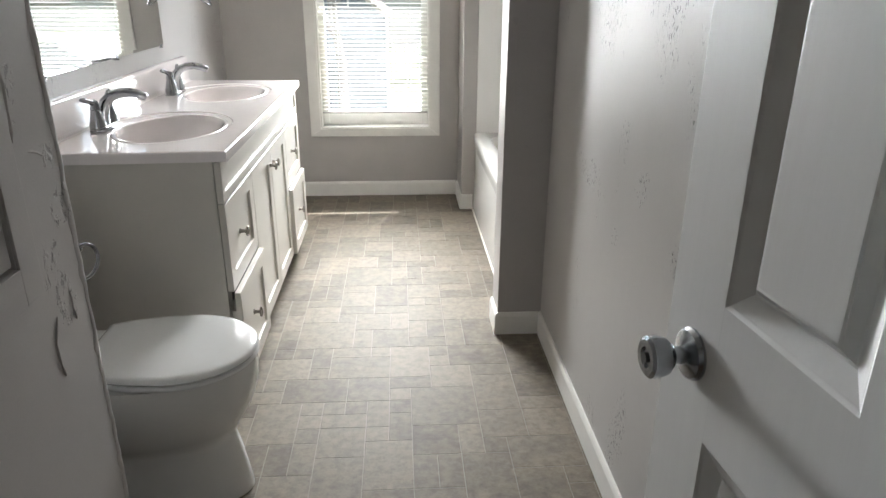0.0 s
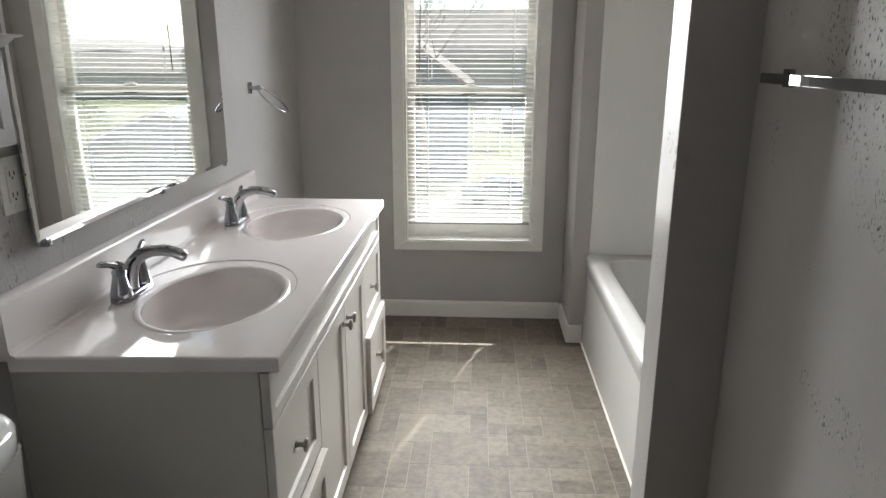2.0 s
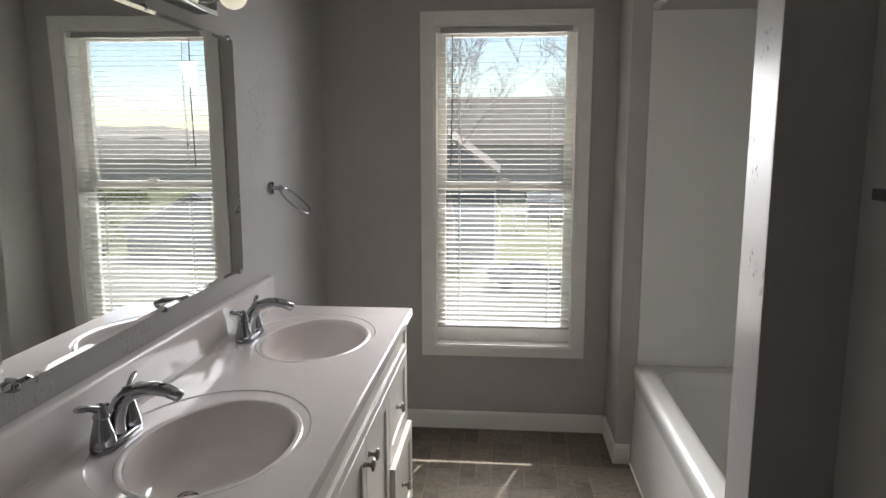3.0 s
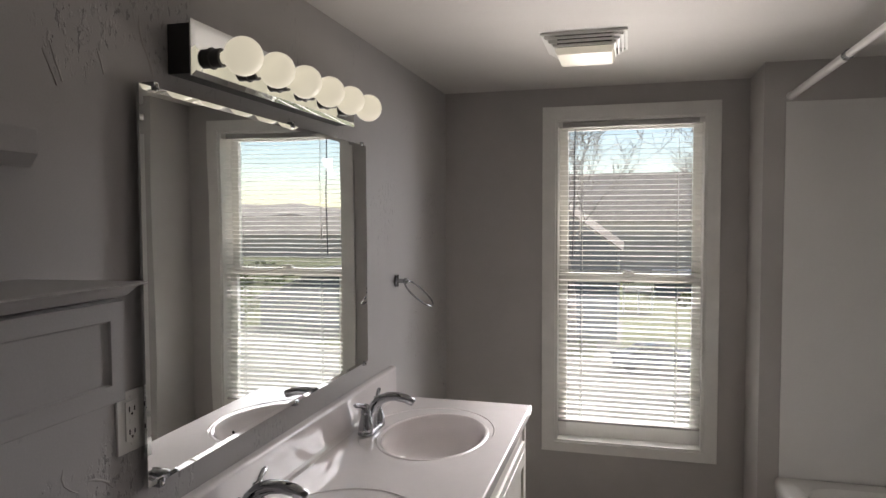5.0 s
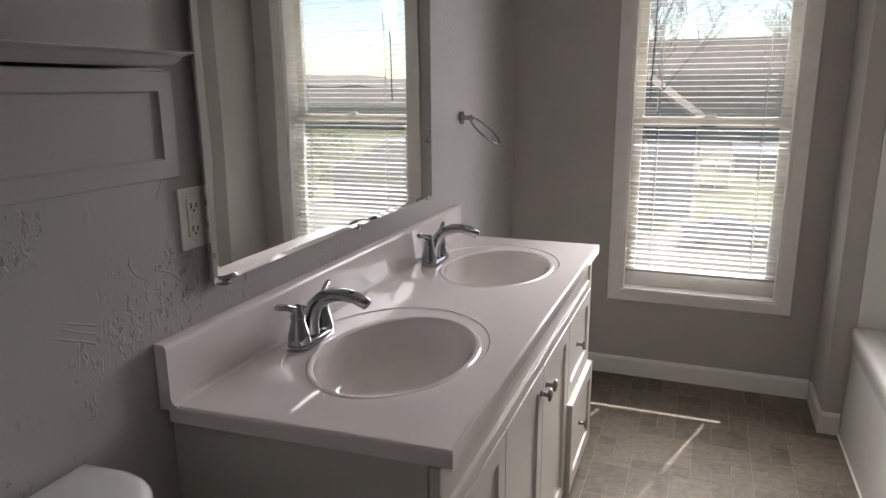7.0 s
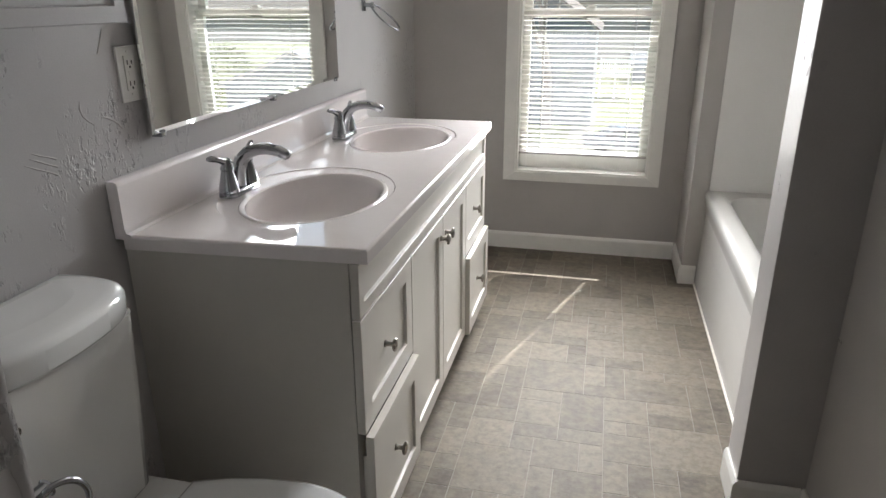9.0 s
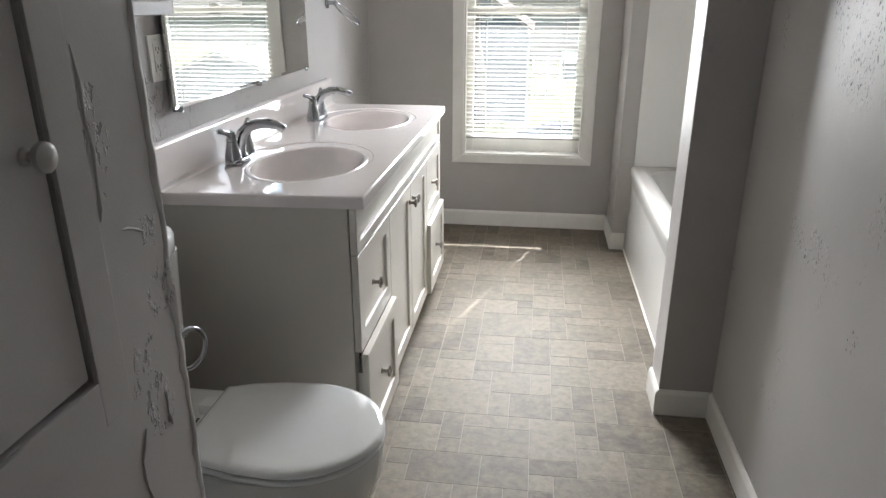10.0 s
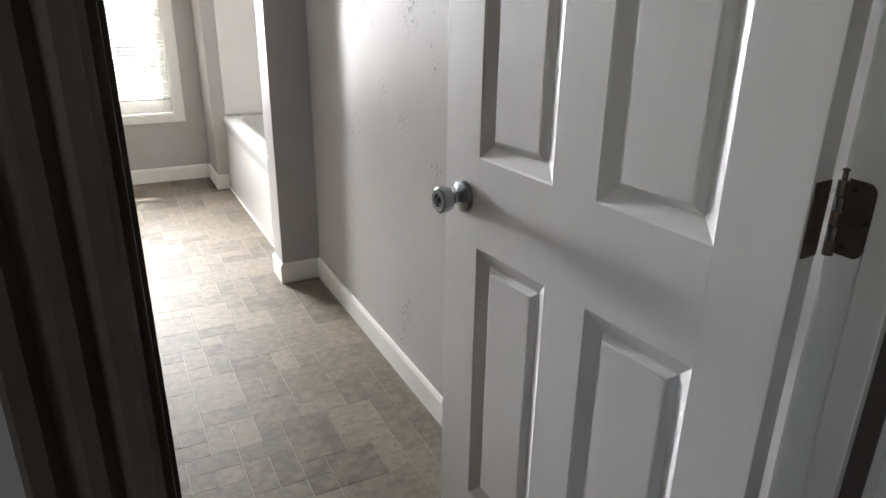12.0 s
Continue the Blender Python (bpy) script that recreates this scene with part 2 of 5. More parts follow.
def pane_glass():
    """Clear glass with a translucent veil mixed in to imitate the window's glare."""
    m, nt, b = material("window_glass")
    nt.nodes.remove(b)
    t, g, mx = nt.nodes.new("ShaderNodeBsdfTransparent"), nt.nodes.new("ShaderNodeBsdfGlossy"), nt.nodes.new("ShaderNodeMixShader")
    g.inputs["Roughness"].default_value = 0.02
    t.inputs[0].default_value = (0.95, 0.97, 0.96, 1)
    fr = nt.nodes.new("ShaderNodeFresnel")
    fr.inputs[0].default_value = 1.45
    nt.links.new(calc(nt, "MULTIPLY", fr.outputs[0], 0.6), mx.inputs[0])
    nt.links.new(t.outputs[0], mx.inputs[1])
    nt.links.new(g.outputs[0], mx.inputs[2])
    # pale veil put into the glass in place of glare
    glare, veil_mix = nt.nodes.new("ShaderNodeBsdfTranslucent"), nt.nodes.new("ShaderNodeMixShader")
    glare.inputs[0].default_value = (0.92, 0.91, 0.88, 1)
    nt.links.new(calc(nt, "ADD", calc(nt, "MULTIPLY", noise_tex(nt, coords(nt), 3, 4), 0.022), 0.020), veil_mix.inputs[0])
    nt.links.new(mx.outputs[0], veil_mix.inputs[1])
    nt.links.new(glare.outputs[0], veil_mix.inputs[2])
    nt.links.new(veil_mix.outputs[0], nt.nodes["Material Output"].inputs[0])
    return m


M_GLASS = pane_glass()


def glowing(name, color, base, strength):
    m, nt, b = material(name)
    b.inputs["Base Color"].default_value = (*base, 1)
    b.inputs["Roughness"].default_value = 0.35
    b.inputs["Emission Color"].default_value = (*color, 1)
    b.inputs["Emission Strength"].default_value = strength
    return m


M_BULB = glowing("frosted_bulb", (1.0, 0.94, 0.72), (0.82, 0.79, 0.68), 0.15)
M_LENS = glowing("fan_light_lens", (1.0, 0.92, 0.70), (0.80, 0.78, 0.70), 0.085)


def stone_tile():
    """Stone-look vinyl: each piece its own tone, with clouding, pits and streaks."""
    m, nt, b = material("stone_look_vinyl")
    info = nt.nodes.new("ShaderNodeObjectInfo")
    geo = nt.nodes.new("ShaderNodeNewGeometry")
    rnd = calc(nt, "FRACT", calc(nt, "ADD", info.outputs["Random"], geo.outputs["Random Per Island"]), 0)
    v = coords(nt)
    cloud, mid, grain = noise_tex(nt, v, 11, 6, 0.66), noise_tex(nt, v, 34, 8, 0.72), noise_tex(nt, v, 150, 5, 0.65)
    streak = noise_tex(nt, coords(nt, (1, 1.5, 1)), 24, 7, 0.72)
    base = ramp(nt, rnd, 0.0, 1.0, (0.094, 0.081, 0.066, 1), (0.222, 0.194, 0.158, 1))
    base = mixcol(nt, calc(nt, "MULTIPLY", ramp(nt, cloud, 0.36, 0.66), 0.60), base, (0.232, 0.194, 0.145))
    base = mixcol(nt, calc(nt, "MULTIPLY", ramp(nt, streak, 0.44, 0.76), 0.42), base, (0.300, 0.270, 0.225))
    base = mixcol(nt, calc(nt, "MULTIPLY", ramp(nt, mid, 0.24, 0.56, (1, 1, 1, 1), (0, 0, 0, 1)), 0.68), base, (0.060, 0.049, 0.038))
    base = mixcol(nt, calc(nt, "MULTIPLY", ramp(nt, grain, 0.54, 0.72), 0.35), base, (0.100, 0.090, 0.078))
    nt.links.new(base, b.inputs["Base Color"])
    nt.links.new(calc(nt, "ADD", calc(nt, "MULTIPLY", mid, 0.18), 0.47), b.inputs["Roughness"])
    b.inputs["Specular IOR Level"].default_value = 0.22
    bump(nt, b, calc(nt, "ADD", calc(nt, "MULTIPLY", mid, 1.0), calc(nt, "MULTIPLY", grain, 0.4)), 0.45, 0.0012)
    return m


M_TILE = stone_tile()


def door_paint():
    m, nt, b = material("white_door_paint")
    v = coords(nt, (22, 22, 1.6))
    w = noise_tex(nt, v, 3.2, 6, 0.7)
    g = noise_tex(nt, coords(nt, (60, 60, 2.2)), 3.0, 3, 0.6)
    base = ramp(nt, w, 0.3, 0.7, (0.725, 0.72, 0.71, 1), (0.75, 0.745, 0.735, 1))
    nt.links.new(base, b.inputs["Base Color"])
    b.inputs["Roughness"].default_value = 0.40
    bump(nt, b, calc(nt, "ADD", w, calc(nt, "MULTIPLY", g, 0.7)), 0.16, 0.0008)
    return m


M_DOOR = door_paint()
M_ASPH = plain("driveway_concrete", (0.155, 0.145, 0.125), 0.9, vary=0.15, scale=0.6, fine=9, relief=0.0)
M_GRASS = plain("spring_grass", (0.115, 0.125, 0.045), 0.95, vary=0.35, scale=0.5, fine=6, relief=0.0)
M_BLUE = plain("blue_grey_siding", (0.18, 0.20, 0.23), 0.7, vary=0.1, scale=0.8, fine=8, relief=0.0)
M_PALE = plain("pale_blue_roof", (0.15, 0.165, 0.19), 0.8, vary=0.1, scale=0.8, fine=12, relief=0.0)
M_BROWN = plain("brown_shingle", (0.21, 0.175, 0.16), 0.9, vary=0.25, scale=0.8, fine=10, relief=0.0)
M_TAN = plain("tan_siding", (0.46, 0.41, 0.37), 0.8, vary=0.12, scale=0.6, fine=9, relief=0.0)
M_WHITE = plain("white_outdoor_paint", (0.78, 0.77, 0.74), 0.6, vary=0.05)
M_BARK = plain("grey_bark", (0.27, 0.24, 0.22), 0.9, vary=0.3, scale=3, fine=30, relief=0.0)
M_CAR = plain("dark_blue_car_paint", (0.13, 0.14, 0.18), 0.25, 0.3, vary=0.1, scale=2, relief=0.0, coat=0.6)
M_TYRE = plain("tyre_rubber", (0.02, 0.02, 0.02), 0.85)
M_CARGL = plain("dark_car_glass", (0.02, 0.025, 0.03), 0.06, 0.0, vary=0.05, relief=0.0)
M_WOODS = plain("bare_woods", (0.21, 0.18, 0.17), 1.0, vary=0.45, scale=0.25, fine=2.5, relief=0.0)
M_BUSH = plain("shrub_leaf", (0.16, 0.19, 0.07), 0.9, vary=0.4, scale=2, fine=14, relief=0.0)


# ---- mesh helpers ----
def box(bm, x0, x1, y0, y1, z0, z1, bev=0.0):
    ret = bmesh.ops.create_cube(bm, size=1.0)
    vs = ret["verts"]
    for v in vs:
        v.co = Vector((x0 + (v.co.x + 0.5) * (x1 - x0), y0 + (v.co.y + 0.5) * (y1 - y0), z0 + (v.co.z + 0.5) * (z1 - z0)))
    if bev:
        es = list({e for v in vs for e in v.link_edges})
        bmesh.ops.bevel(bm, geom=es, offset=bev, segments=2, affect="EDGES", profile=0.7)


def boxes(*specs, bev=0.0):
    bm = bmesh.new()
    for s in specs:
        box(bm, *s, bev=bev)
    return bm


def ring_loft(bm, rings, close_start=False, close_end=False, cyclic=True):
    """Skin a list of equally long rings of points."""
    made = [[bm.verts.new(p) for p in r] for r in rings]
    n = len(rings[0])
    for a, b in zip(made, made[1:]):
        for i in range(n if cyclic else n - 1):
            bm.faces.new((a[i], a[(i + 1) % n], b[(i + 1) % n], b[i]))
    if close_start:
        bm.faces.new(list(reversed(made[0])))
    if close_end:
        bm.faces.new(made[-1])
    return made


def lathe(profile, segs=24, m=None):
    """Turn (radius, height) pairs about z, then place by m."""
    bm = bmesh.new()
    rings = [[(r * math.cos(2 * math.pi * i / segs), r * math.sin(2 * math.pi * i / segs), h) for i in range(segs)] for r, h in profile]
    ring_loft(bm, rings, profile[0][0] > 0.0005, profile[-1][0] > 0.0005)
    if m is not None:
        bmesh.ops.transform(bm, matrix=m, verts=bm.verts)
    return bm


def tube(points, radii, segs=14, closed=False, squash=1.0):
    """A round bar along points; radii is one number or one for each point."""
    bm = bmesh.new()
    pts = [Vector(p) for p in points]
    if isinstance(radii, (int, float)):
        radii = [radii] * len(pts)
    n = len(pts)
    rings, ref = [], None
    for i, p in enumerate(pts):
        a = pts[(i - 1) % n] if closed or i else pts[0]
        b = pts[(i + 1) % n] if closed or i < n - 1 else pts[-1]
        t = (b - a).normalized()
        if ref is None:
            ref = t.orthogonal().normalized()
        ref = (ref - t * ref.dot(t)).normalized()
        w = t.cross(ref)
        rings.append([p + radii[i] * (math.cos(2 * math.pi * k / segs) * ref + squash * math.sin(2 * math.pi * k / segs) * w) for k in range(segs)])
    if closed:
        rings.append(rings[0])
    ring_loft(bm, rings, not closed, not closed)
    if closed:
        bmesh.ops.remove_doubles(bm, verts=bm.verts, dist=1e-6)
    return bm


def to_mesh(name, bm, mat, smooth=35):
    bmesh.ops.recalc_face_normals(bm, faces=bm.faces)
    bm.normal_update()
    rounded = []
    if smooth:
        # broad faces between narrow rounded edges stay truly flat
        limit = math.cos(radians(smooth))
        areas = {f: f.calc_area() for f in bm.faces}
        for f in bm.faces:
            beside = [areas[g] for e in f.edges for g in e.link_faces if g is not f and limit < f.normal.dot(g.normal) < 0.9998]
            rounded.append(not beside or areas[f] < 3.0 * max(beside))
    me = bpy.data.meshes.new(name)
    bm.to_mesh(me)
    bm.free()
    me.materials.append(mat)
    if smooth:
        me.set_sharp_from_angle(angle=radians(smooth))
        me.polygons.foreach_set("use_smooth", rounded)
    return me


def thing(name, label, category, base=(0, 0, 0), group="", kind=""):
    ob = new(name)
    ob.empty_display_size = 0.05
    ob.matrix_basis = Matrix.Translation(base)
    return tagged(ob, label, category, group, kind)


def hang(ob, parent):
    ob.parent = parent
    ob.matrix_parent_inverse = parent.matrix_basis.inverted()
    return ob


def part(name, bm, mat, parent, label="", smooth=35):
    ob = new(name, to_mesh(name, bm, mat, smooth))
    if label:
        tagged(ob, label)
    return hang(ob, parent)


def solid(name, bm, mat, label, category, kind="", smooth=35, group=""):
    ob = new(name, to_mesh(name, bm, mat, smooth))
    return tagged(ob, label, category, group, kind)


def structure(name, bm, mat, label, category="", smooth=30):
    return solid(name, bm, mat, label, category or name.split("_")[0], "structure", smooth)


# ---- large structure ----
structure("floor", boxes((LW - 0.1, TBACK + 0.1, DW0, WY + 0.1, -0.12, -0.0007)), M_GROUT, "stone-look vinyl floor with pale joints in the bathroom", "floor")
FLOOR = bpy.data.objects["floor"]
structure("ceiling", boxes((LW - 0.1, TBACK + 0.1, DW1, WY + 0.1, CEIL, CEIL + 0.12)), M_CEIL, "off-white painted flat ceiling of the bathroom", "ceiling")
structure("wall_west", boxes((LW - 0.1, LW, DW1, WY + 0.15, 0, CEIL)), M_WALL_ROUGH, "grey painted plaster wall behind vanity and mirror", "wall")
wb = boxes((LW - 0.1, OX0, WY, WY + 0.15, 0, CEIL), (OX1, TBACK + 0.1, WY, WY + 0.15, 0, CEIL), (OX0, OX1, WY, WY + 0.15, 0, OZ0), (OX0, OX1, WY, WY + 0.15, OZ1, CEIL))
structure("wall_north", wb, M_WALL_SMOOTH, "grey painted wall round the window", "wall")
structure("wall_chase", boxes((JX, TBACK, JY, WY, 0, CEIL)), M_WALL_SMOOTH, "grey boxed-out wall at the end of the tub", "wall")
structure("wall_tub", boxes((TBACK, TBACK + 0.1, PY0, WY, 0, CEIL)), M_WALL_SMOOTH, "grey painted wall behind the bathtub", "wall")
structure("wall_partition", boxes((PX, TBACK, PY0, PY1, 0, CEIL), bev=0.004), M_SCUFF, "grey stub wall with a scuffed end beside the bathtub", "wall")
structure("wall_east", boxes((RW, RW + 0.12, DW1, PY0, 0, CEIL)), M_WALL_PIT, "grey glossy wall with rough pitted plaster patches", "wall")
# closet block with a cupboard opening in its face
CD0, CD1, CZ0, CZ1 = 0.770, 1.069, 0.912, 1.95
cb = bmesh.new()
cbo, cbi = ((DW1, 0), (CLY, 0), (CLY, CEIL), (DW1, CEIL)), ((CD0, CZ0), (CD1, CZ0), (CD1, CZ1), (CD0, CZ1))
ring_loft(cb, [[(x, y, z) for y, z in loop] for x, loop in ((CLX - 0.10, cbo), (CLX, cbo), (CLX, cbi), (CLX - 0.10, cbi), (CLX - 0.10, cbo))])
bmesh.ops.remove_doubles(cb, verts=cb.verts, dist=1e-6)
structure("wall_closet", cb, M_WALL_CHIP, "grey painted closet wall with chipped and patched paint", "wall")
structure("wall_closet_side", boxes((LW, CLX - 0.10, CLY - 0.10, CLY, 0, CEIL)), M_WALL_CHIP, "grey painted side wall of the closet", "wall")
CLOSET = bpy.data.objects["wall_closet"]


def paint_run(points, width, height, x=CLX, wall=None):
    """A hardened run of paint or plaster: a low tapering ridge on a wall that faces +x."""
    bm = bmesh.new()
    rings = []
    lying = abs(points[-1][0] - points[0][0]) > abs(points[-1][1] - points[0][1])
    for k, (y, z) in enumerate(points):
        f = (0.35, 1.0, 0.8, 1.1, 0.7, 1.25, 0.3)[k % 7]
        cross = ((-0.001, -1.0), (height * f * 0.8, -0.5), (height * f, 0.0), (height * f * 0.8, 0.5), (-0.001, 1.0))
        rings.append([(x + d, y + (0 if lying else e * width * f), z + (e * width * f if lying else 0)) for d, e in cross])
    ring_loft(bm, rings, True, True)
    part("paint_run", bm, M_WALL_SMOOTH, wall or CLOSET, smooth=60)


paint_run([(1.150, 0.790), (1.140, 0.770), (1.130, 0.750), (1.129, 0.727), (1.132, 0.705), (1.136, 0.686), (1.138, 0.680)], 0.0028, 0.0035)
paint_run([(1.172, 1.072), (1.184, 1.070), (1.196, 1.066), (1.208, 1.060), (1.216, 1.056)], 0.003, 0.002)
paint_run([(0.905, 0.812), (0.918, 0.806), (0.928, 0.792), (0.931, 0.775), (0.932, 0.762)], 0.003, 0.0025)
paint_run([(1.136, 1.30), (1.140, 1.26), (1.138, 1.22), (1.143, 1.18), (1.140, 1.14), (1.137, 1.11), (1.135, 1.095)], 0.003, 0.0035)
paint_run([(1.205, 0.815), (1.209, 0.798), (1.207, 0.78), (1.212, 0.765), (1.213, 0.755)], 0.0022, 0.003)
WEST = bpy.data.objects["wall_west"]
for run, w in (([(1.987, 1.875), (1.998, 1.846), (2.006, 1.828), (2.012, 1.813)], 0.003), ([(1.972, 1.859), (1.988, 1.830), (1.996, 1.815), (2.001, 1.804)], 0.003),
               ([(2.204, 1.975), (2.203, 1.955), (2.207, 1.938), (2.214, 1.920), (2.225, 1.902), (2.236, 1.880), (2.242, 1.858)], 0.005), ([(2.091, 1.886), (2.100, 1.866), (2.107, 1.843)], 0.003),
               ([(1.844, 1.086), (1.862, 1.078), (1.882, 1.071), (1.901, 1.063)], 0.0025), ([(1.840, 1.076), (1.860, 1.067), (1.882, 1.056), (1.901, 1.048)], 0.0025),
               ([(1.823, 1.068), (1.848, 1.056), (1.874, 1.045), (1.897, 1.033)], 0.0025), ([(1.989, 1.160), (1.986, 1.145), (1.991, 1.130), (2.004, 1.118), (2.021, 1.107)], 0.003),
               ([(2.044, 1.120), (2.060, 1.116), (2.077, 1.108), (2.090, 1.099), (2.101, 1.087)], 0.004), ([(2.089, 1.295), (2.078, 1.272), (2.063, 1.246)], 0.003)):
    paint_run(run, w, 0.0014, LW, WEST)
cr = random.Random(12)
bead = bmesh.new()
rows = []
for k in range(90):
    z = 0.003 + k * (CEIL - 0.006) / 89
    w, h, q = cr.uniform(0.006, 0.016), cr.uniform(0.0012, 0.0045), cr.uniform(0.0012, 0.0040)
    rows.append([(CLX - 0.002, CLY - 0.002, z), (CLX - 0.002, CLY + q * 0.4, z), (CLX + 0.0005, CLY + q, z), (CLX + h * 0.8, CLY + q * 0.5, z), (CLX + h, CLY - w * 0.35, z), (CLX + 0.0004, CLY - w, z), (CLX - 0.002, CLY - w, z)])
ring_loft(bead, rows, True, True)
part("corner_edge", bead, M_WALL_CHIP, CLOSET, "uneven painted corner edge", 60)
# wall with the doorway
db = boxes((LW, DJ0 - 0.02, DW0, DW1, 0, CEIL), (DJ1 + 0.02, RW + 0.12, DW0, DW1, 0, CEIL), (DJ0 - 0.02, DJ1 + 0.02, DW0, DW1, DTOP + 0.02, CEIL))
structure("wall_south", db, M_WALL, "grey painted wall with the bathroom doorway", "wall")
# hall outside the door
structure("hall_floor", boxes((-1.3, 1.3, -1.6, DW0, -0.12, -0.004)), M_HALLF, "dark brown wooden hall floor outside the bathroom", "floor")
structure("hall_ceiling", boxes((-1.3, 1.3, -1.6, DW1, CEIL + 0.004, CEIL + 0.12)), M_CEIL, "off-white hall ceiling", "ceiling")
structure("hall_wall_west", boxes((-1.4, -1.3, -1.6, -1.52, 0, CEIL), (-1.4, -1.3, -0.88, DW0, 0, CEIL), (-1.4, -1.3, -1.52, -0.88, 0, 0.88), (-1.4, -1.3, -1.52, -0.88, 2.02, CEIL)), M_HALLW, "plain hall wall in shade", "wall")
# unseen window added round the opening of the hall fill lamp
hw = boxes((-1.385, -1.335, -1.52, -1.48, 0.88, 2.02), (-1.385, -1.335, -0.92, -0.88, 0.88, 2.02), (-1.385, -1.335, -1.48, -0.92, 0.88, 0.92), (-1.385, -1.335, -1.48, -0.92, 1.98, 2.02), (-1.385, -1.335, -1.48, -0.92, 1.435, 1.465))
structure("window_2", hw, M_VINYL, "added unseen white framed window in the hall wall", "window")
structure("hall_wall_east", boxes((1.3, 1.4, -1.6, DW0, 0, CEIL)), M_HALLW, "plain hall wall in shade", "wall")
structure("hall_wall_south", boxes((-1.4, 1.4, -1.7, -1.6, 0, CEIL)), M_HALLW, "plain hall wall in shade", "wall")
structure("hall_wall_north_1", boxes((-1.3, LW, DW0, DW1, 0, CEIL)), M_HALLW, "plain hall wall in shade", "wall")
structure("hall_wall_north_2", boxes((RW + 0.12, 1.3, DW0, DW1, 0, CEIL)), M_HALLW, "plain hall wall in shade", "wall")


# baseboards
def baseboard(name, x0, x1, y0, y1, face):
    """A white board 95 mm high with a rounded top towards its face."""
    bm = bmesh.new()
    prof = [(0.0, 0.0), (0.0, 0.095), (0.005, 0.095), (0.009, 0.090), (0.012, 0.080), (0.012, 0.0)]
    if face in ("+x", "-x"):
        s, xw = (1, x0) if face == "+x" else (-1, x1)
        rings = [[(xw + s * d, y, h) for d, h in prof] for y in (y0, y1)]
    else:
        s, yw = (1, y0) if face == "+y" else (-1, y1)
        rings = [[(x, yw + s * d, h) for d, h in prof] for x in (x0, x1)]
    ring_loft(bm, rings, True, True)
    structure(name, bm, M_TRIM, "white painted baseboard along the foot of the wall", "baseboard", smooth=25)


baseboard("baseboard_1", LW, JX - 0.012, WY, WY, "-y")
baseboard("baseboard_2", JX, JX, JY - 0.012, WY - 0.012, "-x")
baseboard("baseboard_3", JX, TX, JY, JY, "-y")
baseboard("baseboard_4", PX, PX, PY0 - 0.012, PY1, "-x")
baseboard("baseboard_5", PX, RW - 0.012, PY0, PY0, "-y")
baseboard("baseboard_6", RW, RW, DW1 + 0.01, PY0, "-x")


